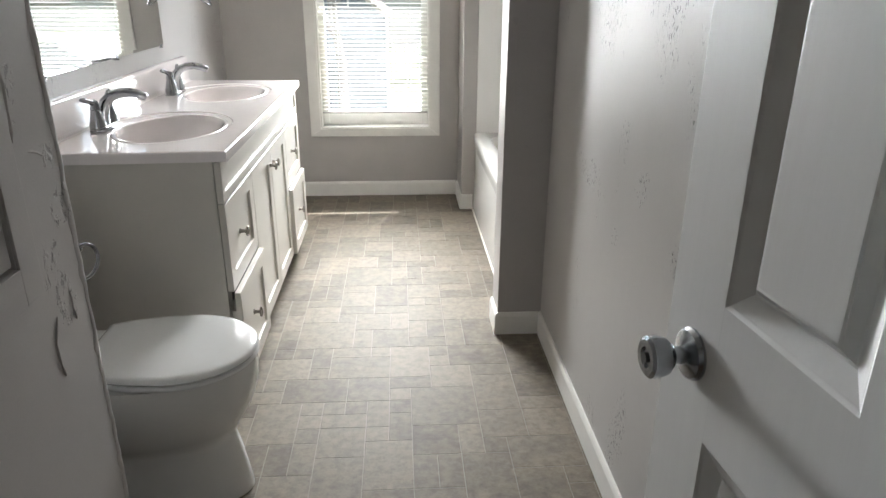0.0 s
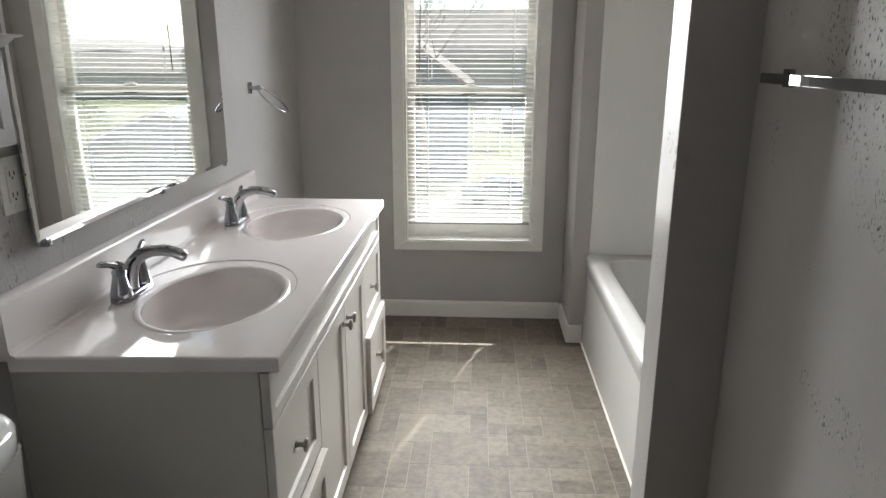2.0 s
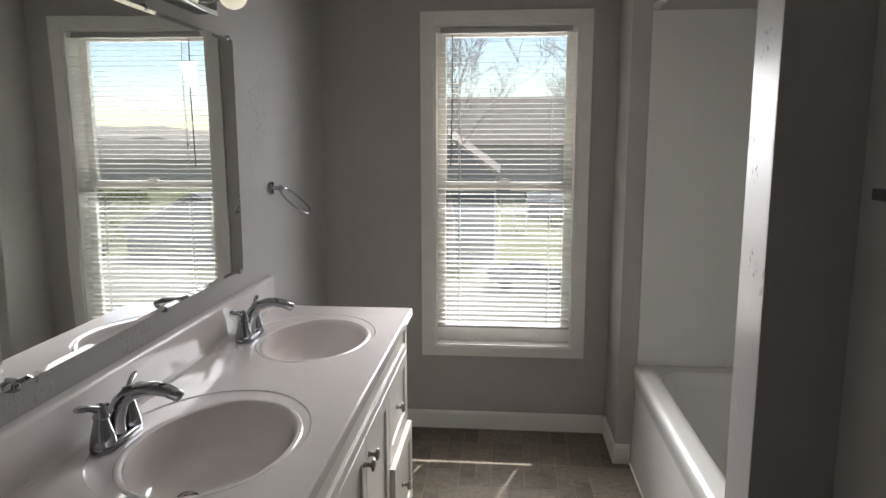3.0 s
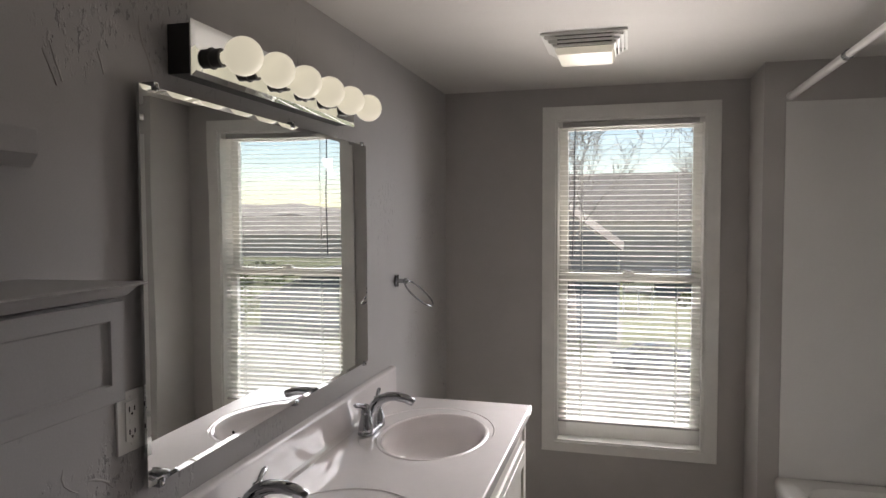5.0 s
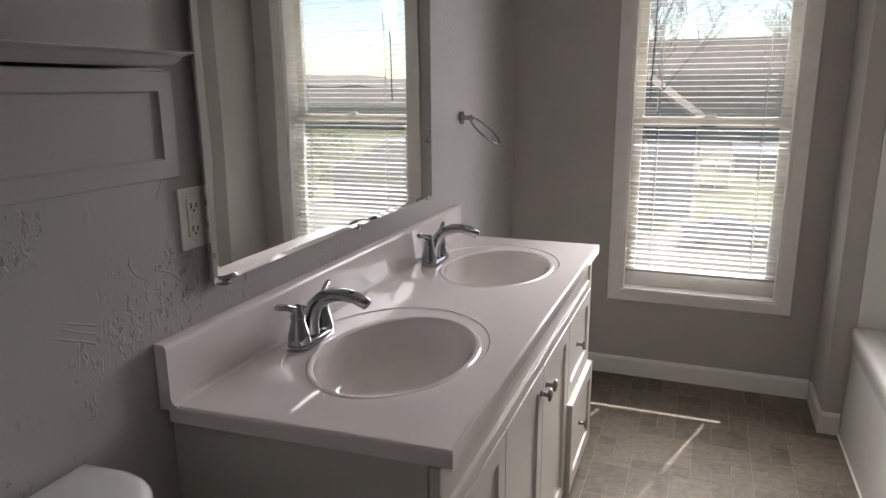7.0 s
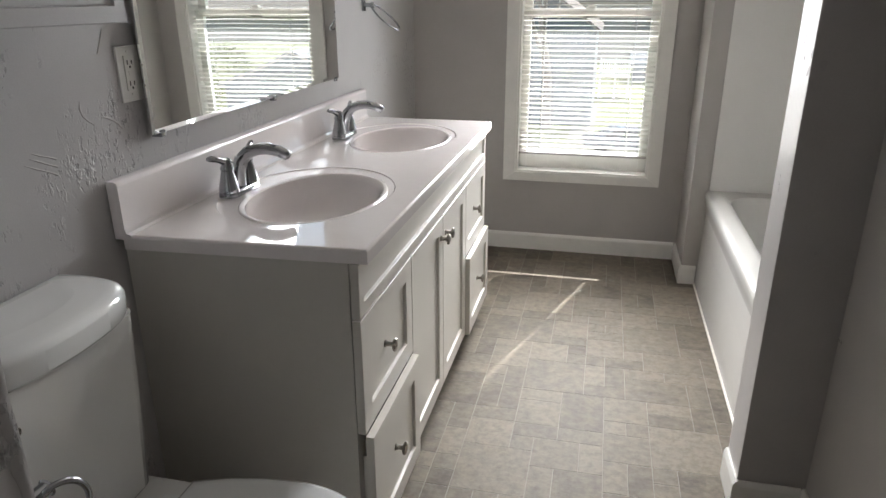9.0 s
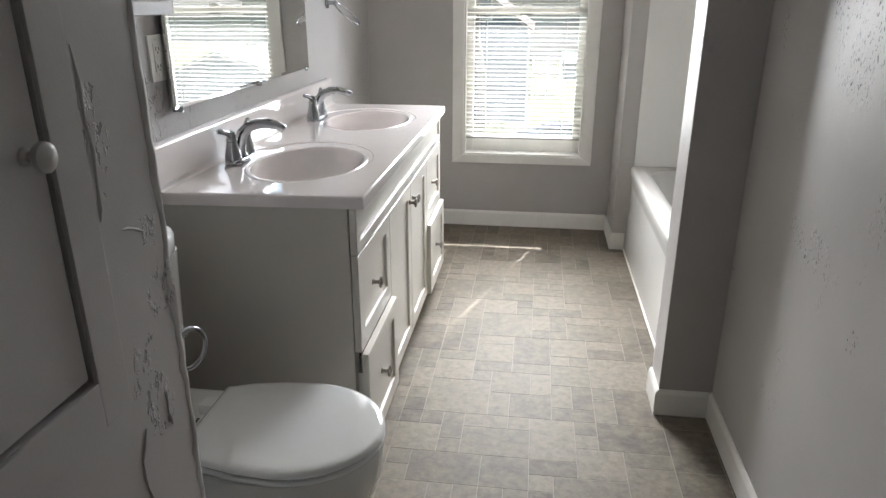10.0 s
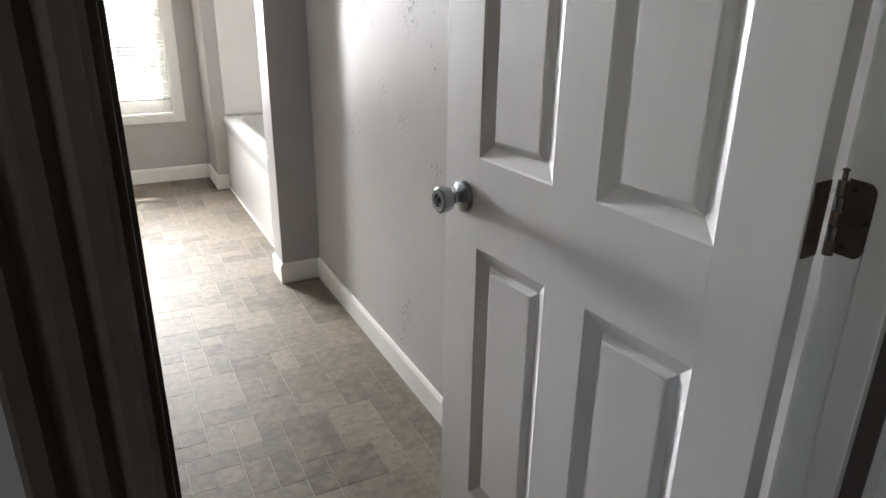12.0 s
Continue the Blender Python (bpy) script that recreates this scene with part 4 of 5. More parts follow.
def faucet():
    t = thing("faucet", "chrome two-handle basin faucet with arched spout", "faucet", (0, 0, 0), group="basin faucets")
    # base: a rounded bar lying along y
    rings = []
    for k, (s, z) in enumerate(((1.0, 0.0), (1.0, 0.006), (0.97, 0.011), (0.86, 0.0145), (0.70, 0.016))):
        ring = []
        for i in range(40):
            g = 2 * math.pi * i / 40
            ring.append((0.027 * s * math.cos(g), 0.052 * (1 if math.sin(g) >= 0 else -1) * (abs(math.sin(g)) > 1e-6) + 0.026 * s * math.sin(g), z))
        rings.append(ring)
    bm = bmesh.new()
    ring_loft(bm, rings, True, True)
    part("base", bm, M_CHROME, t)
    keyp = [(-0.004, 0.012, 0.0240), (-0.003, 0.032, 0.0215), (0.002, 0.058, 0.0195), (0.014, 0.086, 0.0185), (0.036, 0.106, 0.0178), (0.063, 0.116, 0.0172), (0.092, 0.118, 0.0165), (0.122, 0.113, 0.0158), (0.147, 0.102, 0.0148), (0.150, 0.100, 0.009)]
    part("spout", tube([(a, 0, c) for a, c, r in keyp], [r for a, c, r in keyp], 20, squash=0.92), M_CHROME, t, smooth=80)
    for s in (-1, 1):
        y = s * 0.0515
        h = part("handle", lathe([(0.0265, 0.013), (0.0260, 0.022), (0.0215, 0.042), (0.0165, 0.062), (0.0150, 0.069), (0.0172, 0.071), (0.0172, 0.076), (0.0125, 0.084), (0.0110, 0.098), (0.0, 0.103)], 28, Matrix.Translation((0, y, 0))), M_CHROME, t)
        lp = [(0.002, y, 0.086), (-0.003, y + s * 0.010, 0.093), (-0.008, y + s * 0.027, 0.101), (-0.012, y + s * 0.049, 0.108), (-0.014, y + s * 0.060, 0.110)]
        part("lever", tube(lp, [0.0085, 0.0088, 0.0082, 0.0092, 0.006], 14, squash=0.8), M_CHROME, h)
    m = Matrix.Translation((-0.018, 0, 0.012))
    part("lift_rod", lathe([(0.002, 0), (0.002, 0.062), (0.005, 0.064), (0.0055, 0.068), (0.0, 0.071)], 12, m), M_CHROME, t)
    return t


FAUCET = faucet()
FAUCET.matrix_basis = Matrix.Translation((-0.886, 2.402, 0.8702))
copy_thing(FAUCET, Matrix.Translation((-0.886, 3.182, 0.8702)))


# ---- mirror, light bar, towel ring, outlet, wall boards ----
def mirror():
    y0, y1, z0, z1, x = 2.168, 3.366, 1.060, 1.838, LW + 0.0015
    t = thing("wall_mirror", "wide wall mirror in chrome clips over the basins", "mirror", (x, 2.775, z0))
    bm = bmesh.new()
    b = 0.011

    def off(y):
        u = y1 - y
        return 0.0085 * u + 0.006 * u * u / 1.18

    def edge_ring(e, d):
        ys = [y0 + e + (y1 - y0 - 2 * e) * i / 24 for i in range(25)]
        return [(x + d + off(y), y, z0 + e) for y in ys] + [(x + d + off(y), y, z1 - e) for y in reversed(ys)]
    rings = [edge_ring(e, d) for e, d in ((0, 0), (0, 0.0055), (b, 0.0062))]
    ring_loft(bm, rings, True, False)
    part("bevel", bm, M_MIRROR, t, smooth=1)
    # the sheet bows a little off the wall along one edge
    bm = bmesh.new()
    ny, nz = 24, 16
    vs = {}
    for i in range(ny + 1):
        for j in range(nz + 1):
            y, z = y0 + b + (y1 - y0 - 2 * b) * i / ny, z0 + b + (z1 - z0 - 2 * b) * j / nz
            vs[i, j] = bm.verts.new((x + 0.0062 + off(y), y, z))
    for i in range(ny):
        for j in range(nz):
            bm.faces.new((vs[i, j], vs[i + 1, j], vs[i + 1, j + 1], vs[i, j + 1]))
    part("glass_sheet", bm, M_MIRROR, t, smooth=180)
    for y, z, s in ((2.215, z1, 1), (2.80, z1, 1), (3.33, z1, 1), (2.205, z0, -1), (2.80, z0, -1), (3.335, z0, -1)):
        x = LW + 0.0015 + off(y)
        cb = boxes((LW, x + 0.009, y - 0.008, y + 0.008, z - (0.006 if s > 0 else 0.010), z + (0.010 if s > 0 else 0.006)), bev=0.002)
        c = part("clip", cb, M_CHROME, t, "chrome mirror clip")
        m = Matrix.Translation((x + 0.009, y, z + s * 0.004)) @ Matrix.Rotation(radians(90), 4, "Y")
        part("screw", lathe([(0.004, 0), (0.0035, 0.0015), (0.0, 0.002)], 12, m), M_NICKEL, c)


mirror()


def light_bar():
    y0, y1, z0, z1, xp = 2.277, 3.128, 1.872, 1.986, -0.914
    t = thing("vanity_light", "mirrored vanity light bar with six globe bulbs", "wall light", (LW, 2.70, 1.93))
    part("box", boxes((LW + 0.001, xp - 0.004, y0 + 0.008, y1 - 0.008, z0 + 0.006, z1 - 0.006), bev=0.002), M_BLACK, t, "black metal backbox")
    bm = bmesh.new()
    rings = [[(xp + d, y0 + e, z0 + e), (xp + d, y1 - e, z0 + e), (xp + d, y1 - e, z1 - e), (xp + d, y0 + e, z1 - e)] for e, d in ((0, -0.004), (0, -0.001), (0.012, 0.002))]
    ring_loft(bm, rings, True, True)
    part("mirror_plate", bm, M_MIRROR, t, "bevelled mirror faceplate", smooth=1)
    for i in range(6):
        y = y0 + (y1 - y0) * (i + 0.5) / 6
        m = Matrix.Translation((xp + 0.001, y, 1.920)) @ Matrix.Rotation(radians(90), 4, "Y")
        s = part("socket", lathe([(0.023, 0), (0.023, 0.003), (0.020, 0.004), (0.020, 0.024), (0.018, 0.026), (0.0, 0.026)], 28, m), M_BLACK, t, "dark chrome socket cup")
        R, c = 0.041, 0.074
        prof = [(0.013, 0.022), (0.013, 0.030)]
        for k in range(17):
            g = radians(160 - k * 10)
            prof.append((max(0.0, R * math.sin(g)), c + R * -math.cos(radians(20 + k * 10))))
        prof[-1] = (0.0, prof[-1][1])
        part("bulb", lathe(prof, 32, m), M_BULB, t, "frosted white globe bulb", smooth=60)


light_bar()


def towel_ring():
    y, z = 3.698, 1.322
    t = thing("towel_ring", "chrome towel ring tipped out from the wall", "towel ring", (LW, y, z))
    m = Matrix.Translation((LW, y, z)) @ Matrix.Rotation(radians(90), 4, "Y")
    part("wall_plate", boxes((LW, LW + 0.009, y - 0.016, y + 0.016, z - 0.024, z + 0.024), bev=0.004), M_CHROME, t)
    part("post", lathe([(0.014, 0.006), (0.009, 0.012), (0.009, 0.036), (0.012, 0.038), (0.012, 0.048), (0.0, 0.050)], 20, m), M_CHROME, t)
    c = Vector((LW + 0.044, y, z)) + 0.072 * Vector((0.74, 0.06, -0.67))
    u, v = Vector((0.74, 0.06, -0.67)).normalized(), Vector((-0.04, 1.0, 0.03)).normalized()
    part("ring", tube([c + 0.075 * (math.cos(2 * math.pi * i / 48) * u + math.sin(2 * math.pi * i / 48) * v) for i in range(48)], 0.0038, 12, closed=True), M_CHROME, t)


towel_ring()


def paper_ring():
    y, z, x = CLY, 0.858, -0.515
    t = thing("paper_holder", "chrome loop toilet paper holder on the closet wall", "paper holder", (x, y, z))
    m = Matrix.Translation((x, y, z)) @ Matrix.Rotation(radians(-90), 4, "X")
    part("post", lathe([(0.018, 0.0), (0.018, 0.004), (0.009, 0.008), (0.009, 0.034), (0.011, 0.036), (0.0, 0.042)], 20, m), M_CHROME, t)
    c = Vector((x + 0.010, y + 0.036, z - 0.028))
    u, v = Vector((0.35, 0.94, 0)).normalized(), Vector((0, 0, 1))
    part("loop", tube([c + 0.033 * (math.cos(2 * math.pi * i / 40) * u + math.sin(2 * math.pi * i / 40) * v) for i in range(40)], 0.0038, 12, closed=True), M_CHROME, t)


paper_ring()


def towel_bar():
    x, z, bx = RW, 1.411, 0.606
    t = thing("towel_bar", "square chrome towel bar on the grey wall", "towel bar", (x, 2.04, z))
    for y in (2.338, 1.735):
        part("wall_plate", boxes((x - 0.010, x, y - 0.019, y + 0.019, z - 0.019, z + 0.019), bev=0.003), M_CHROME, t)
        part("post", boxes((bx - 0.004, x - 0.009, y - 0.011, y + 0.011, z - 0.011, z + 0.011), bev=0.002), M_CHROME, t)
    part("bar", boxes((bx - 0.005, bx + 0.005, 1.715, 2.372, z - 0.0105, z + 0.0105), bev=0.0012), M_CHROME, t)


towel_bar()


def outlet():
    y0, y1, z0, z1 = 2.112, 2.182, 1.139, 1.256
    t = thing("wall_outlet", "white double outlet with test buttons beside the mirror", "outlet", (LW, 2.147, 1.20))
    yc = (y0 + y1) / 2
    part("cover_plate", boxes((LW, LW + 0.006, y0, y1, z0, z1), bev=0.002), M_PLATE, t)
    part("receptacle", boxes((LW + 0.005, LW + 0.0085, yc - 0.0165, yc + 0.0165, 1.163, 1.237), bev=0.001), M_PLATE, t)
    for zc in (1.178, 1.222):
        for dy, hh in ((-0.0068, 0.0052), (0.0068, 0.0044)):
            part("slot", boxes((LW + 0.0082, LW + 0.0088, yc + dy - 0.0015, yc + dy + 0.0015, zc - hh, zc + hh)), M_DARK, t)
        m = Matrix.Translation((LW + 0.0082, yc, zc - 0.0095)) @ Matrix.Rotation(radians(90), 4, "Y")
        part("ground_hole", lathe([(0.0026, 0), (0.0026, 0.0007), (0, 0.0007)], 12, m), M_DARK, t)
    part("button", boxes((LW + 0.0085, LW + 0.0096, yc - 0.007, yc + 0.007, 1.2008, 1.2045)), M_PLATE, t)
    part("button", boxes((LW + 0.0085, LW + 0.0096, yc - 0.007, yc + 0.007, 1.1955, 1.1992)), M_PLATE, t)
    for z in (1.155, 1.245):
        m = Matrix.Translation((LW + 0.006, yc, z)) @ Matrix.Rotation(radians(90), 4, "Y")
        part("screw", lathe([(0.003, 0), (0.0025, 0.001), (0, 0.0012)], 12, m), M_PLATE, t)


outlet()


def toilet_cabinet():
    """A shallow cabinet over the toilet with a ledge, a shadow gap and a framed front, and a shelf above it."""
    xf, y1, z0, zg, zt = -0.785, 1.918, 1.312, 1.4655, 1.489
    t = thing("wall_cabinet", "grey painted shallow wall cabinet over the toilet", "wall cabinet", (LW, 1.60, z0))
    part("body", boxes((LW, xf - 0.012, CLY, y1, z0 + 0.004, zg - 0.002), bev=0.002), M_WALL, t)
    part("door", framed_front(xf, CLY + 0.002, y1 - 0.001, z0, zg - 0.0035, 0.028, 0.012, 0.0045), M_WALL, t)
    bm = bmesh.new()
    prof = [(LW, zg + 0.002), (xf - 0.001, zg + 0.002), (xf + 0.004, zg + 0.005), (xf + 0.014, zt - 0.006), (xf + 0.022, zt - 0.004), (xf + 0.024, zt - 0.002), (xf + 0.022, zt), (LW, zt)]
    ring_loft(bm, [[(x, y + (max(0.0, x - xf) if y > 1.5 else 0.0), z) for x, z in prof] for y in (CLY, y1)], True, True)
    part("ledge", bm, M_WALL, t, "grey painted ledge with a moulded edge", 25)
    s = thing("wall_shelf", "grey painted shelf board with a clipped end over the toilet", "shelf", (LW, 1.60, 1.67))
    bm = bmesh.new()
    plan = [(LW, CLY), (-0.778, CLY), (-0.778, 1.767), (LW, 1.946)]
    ring_loft(bm, [[(x, y, z) for x, y in plan] for z in (1.665, 1.698)], True, True)
    bmesh.ops.recalc_face_normals(bm, faces=bm.faces)
    bmesh.ops.bevel(bm, geom=list(bm.edges), offset=0.003, segments=2, affect="EDGES", profile=0.7)
    part("board", bm, M_WALL, s)


toilet_cabinet()


# ---- cupboard door in the closet face ----
def cupboard():
    t = thing("cupboard_door", "grey painted flush cupboard door with round knob", "cupboard door", (CLX, 1.06, CZ0))
    part("leaf", boxes((CLX - 0.022, CLX - 0.002, CD0 + 0.006, CD1 - 0.0055, CZ0 + 0.007, CZ1 - 0.006), bev=0.003), M_WALL, t)
    # dark sheet across the opening paints the shade of the closet inside
    part("shade_backing", boxes((CLX - 0.098, CLX - 0.060, CD0, CD1, CZ0, CZ1)), M_DARK, t)
    m = Matrix.Translation((CLX - 0.002, CD1 - 0.032, 1.196)) @ Matrix.Rotation(radians(90), 4, "Y")
    part("knob", lathe([(0.010, 0), (0.0095, 0.003), (0.006, 0.006), (0.006, 0.012), (0.013, 0.016), (0.0165, 0.021), (0.016, 0.026), (0.011, 0.030), (0.0, 0.031)], 24, m), M_KNOB, t, "painted round knob")
    part("hinge", boxes((CLX - 0.004, CLX + 0.0085, CD0 + 0.004, CD0 + 0.016, 1.010, 1.066), (CLX - 0.004, CLX + 0.0075, CD0 - 0.012, CD0 + 0.004, 1.016, 1.060), bev=0.0015), M_WALL, t, "painted-over butt hinge")
    for name, spec in (("trim_cupboard_1", (CLX, CLX + 0.006, CD1, CD1 + 0.055, CZ0 - 0.062, CZ1 + 0.05)), ("trim_cupboard_2", (CLX, CLX + 0.006, CD0, CD1, CZ0 - 0.062, CZ0)),
                       ("trim_cupboard_3", (CLX, CLX + 0.006, CD0 - 0.066, CD0, CZ0 - 0.062, CZ1 + 0.05))):
        structure(name, boxes(spec, bev=0.002), M_WALL_CHIP, "grey painted cupboard trim on the closet wall", "trim")


cupboard()


# ---- toilet ----
def toilet():
    yc = 1.658
    t = thing("toilet", "white porcelain toilet with lid closed", "toilet", (-0.62, yc, 0))

    def egg(xb, xf, hw, z, n=48, back=0.55, sq=2.0):
        """An egg outline from xb (back, blunt) to xf (front)."""
        xm = xb + (xf - xb) * back * 0.72
        pts = []
        for i in range(n):
            g = 2 * math.pi * i / n
            c, s = math.cos(g), math.sin(g)
            e = 2.0 / (sq if c < 0 else 2.0)
            cc, ss = math.copysign(abs(c) ** e, c), math.copysign(abs(s) ** e, s)
            pts.append((xm + (xf - xm if c > 0 else xm - xb) * cc, yc + hw * ss, z))
        return pts
    bm = bmesh.new()
    rings = [egg(-0.80, -0.332, 0.126, 0.0, sq=3.2), egg(-0.80, -0.332, 0.126, 0.012, sq=3.2), egg(-0.795, -0.340, 0.121, 0.06, sq=3.2), egg(-0.79, -0.352, 0.112, 0.13, sq=3.0),
             egg(-0.79, -0.362, 0.106, 0.172, sq=2.8), egg(-0.79, -0.362, 0.110, 0.188, sq=2.7), egg(-0.79, -0.350, 0.138, 0.218, sq=2.6), egg(-0.785, -0.318, 0.160, 0.268, sq=2.5), egg(-0.78, -0.292, 0.174, 0.335, sq=2.5),
             egg(-0.78, -0.286, 0.177, 0.395, sq=2.5), egg(-0.775, -0.290, 0.174, 0.414, sq=2.5)]
    ring_loft(bm, rings, True, True)
    part("bowl", bm, M_PORC, t, smooth=60)
    part("deck", boxes((-0.945, -0.70, yc - 0.165, yc + 0.165, 0.345, 0.416), bev=0.012), M_PORC, t)

    def seat_outline(z, inset):
        """Lid shape: round front, straight cut at the back with canted corners."""
        pts = []
        hw, xf, xm = 0.178 - inset, -0.282 - inset, -0.485
        for i in range(33):
            g = -math.pi / 2 + math.pi * i / 32
            pts.append((xm + (xf - xm) * math.cos(g), yc + hw * math.sin(g), z))
        for x, h in ((-0.56, 0.172), (-0.64, 0.155), (-0.705, 0.132)):
            pts.append((x + (inset if x < -0.70 else 0), yc + h - inset, z))
        for x, h in ((-0.705, 0.132), (-0.64, 0.155), (-0.56, 0.172)):
            pts.append((x + (inset if x < -0.70 else 0), yc - h + inset, z))
        return pts
    bm = bmesh.new()
    ring_loft(bm, [seat_outline(0.4165, 0.010), seat_outline(0.420, 0.002), seat_outline(0.425, 0.0), seat_outline(0.429, 0.002), seat_outline(0.4315, 0.009), seat_outline(0.4318, 0.03)], True, True)
    part("seat", bm, M_SEAT, t, smooth=50)
    bm = bmesh.new()
    ring_loft(bm, [seat_outline(0.4345, 0.03), seat_outline(0.4348, 0.010), seat_outline(0.4365, 0.003), seat_outline(0.441, 0.0), seat_outline(0.450, 0.003), seat_outline(0.4535, 0.010), seat_outline(0.455, 0.022), seat_outline(0.4560, 0.06)], True, True)
    part("lid", bm, M_SEAT, t, smooth=50)
    for s in (-1, 1):
        part("hinge_cap", boxes((-0.745, -0.700, yc + s * 0.075 - 0.022, yc + s * 0.075 + 0.022, 0.415, 0.442), bev=0.006), M_SEAT, t)
    # printed mark behind the lid, as plain bars
    for k in range(5):
        part("printed_mark", boxes((-0.742 + 0.001, -0.734, yc + 0.010 + k * 0.006, yc + 0.0145 + k * 0.006, 0.4161, 0.4164)), M_PRINT, t)
    # tank with a drawn-in foot and a domed lid
    bm = bmesh.new()

    def tank_ring(z, xf, hw, r=0.035):
        pts = []
        for cxx, cyy, a0 in ((xf - r, hw - r, 0), (LW + 0.016 + 0.01, hw - 0.01, 90), (LW + 0.016 + 0.01, -hw + 0.01, 180), (xf - r, -hw + r, 270)):
            rr = r if a0 in (0, 270) else 0.01
            for k in range(7):
                g = radians(a0 + 90 * k / 6)
                pts.append((cxx + rr * math.cos(g), yc + cyy + rr * math.sin(g), z))
        return pts
    ring_loft(bm, [tank_ring(0.414, -0.815, 0.150), tank_ring(0.424, -0.808, 0.156), tank_ring(0.62, -0.800, 0.166), tank_ring(0.800, -0.794, 0.173)], True, True)
    part("tank", bm, M_PORC, t, smooth=45)
    bm = bmesh.new()

    def lid_ring(z, g):
        pts = []
        n = 48
        hw, xb, xs, bow = 0.192 - g, LW + 0.010 + g * 0.5, -0.803 - g, 0.034
        for k in range(n + 1):
            f = -1 + 2 * k / n
            pts.append((xs + bow * (1 - f * f) - 0.075 * (1 - math.sqrt(1 - abs(f) ** 6)), yc + hw * f, z))
        pts.append((xb, yc + hw - 0.004, z))
        pts.append((xb, yc - hw + 0.004, z))
        return pts
    ring_loft(bm, [lid_ring(0.8010, 0.010), lid_ring(0.8020, 0.003), lid_ring(0.8070, 0.0), lid_ring(0.8410, 0.0), lid_ring(0.8490, 0.004), lid_ring(0.8535, 0.012), lid_ring(0.8560, 0.026), lid_ring(0.8580, 0.046), lid_ring(0.8590, 0.064)], True, True)
    part("tank_lid", bm, M_PORC, t, smooth=45)
    m = Matrix.Translation((-0.794, yc - 0.15, 0.745)) @ Matrix.Rotation(radians(90), 4, "Y")
    part("flush_handle", lathe([(0.014, 0), (0.014, 0.006), (0.008, 0.010), (0.008, 0.018), (0, 0.018)], 20, m), M_CHROME, t, "chrome flush lever")
    for s in (-1, 1):
        part("bolt_cap", lathe([(0.015, 0), (0.014, 0.010), (0.008, 0.016), (0, 0.018)], 20, Matrix.Translation((-0.56, yc + s * 0.125, 0.0))), M_PORC, t)


toilet()


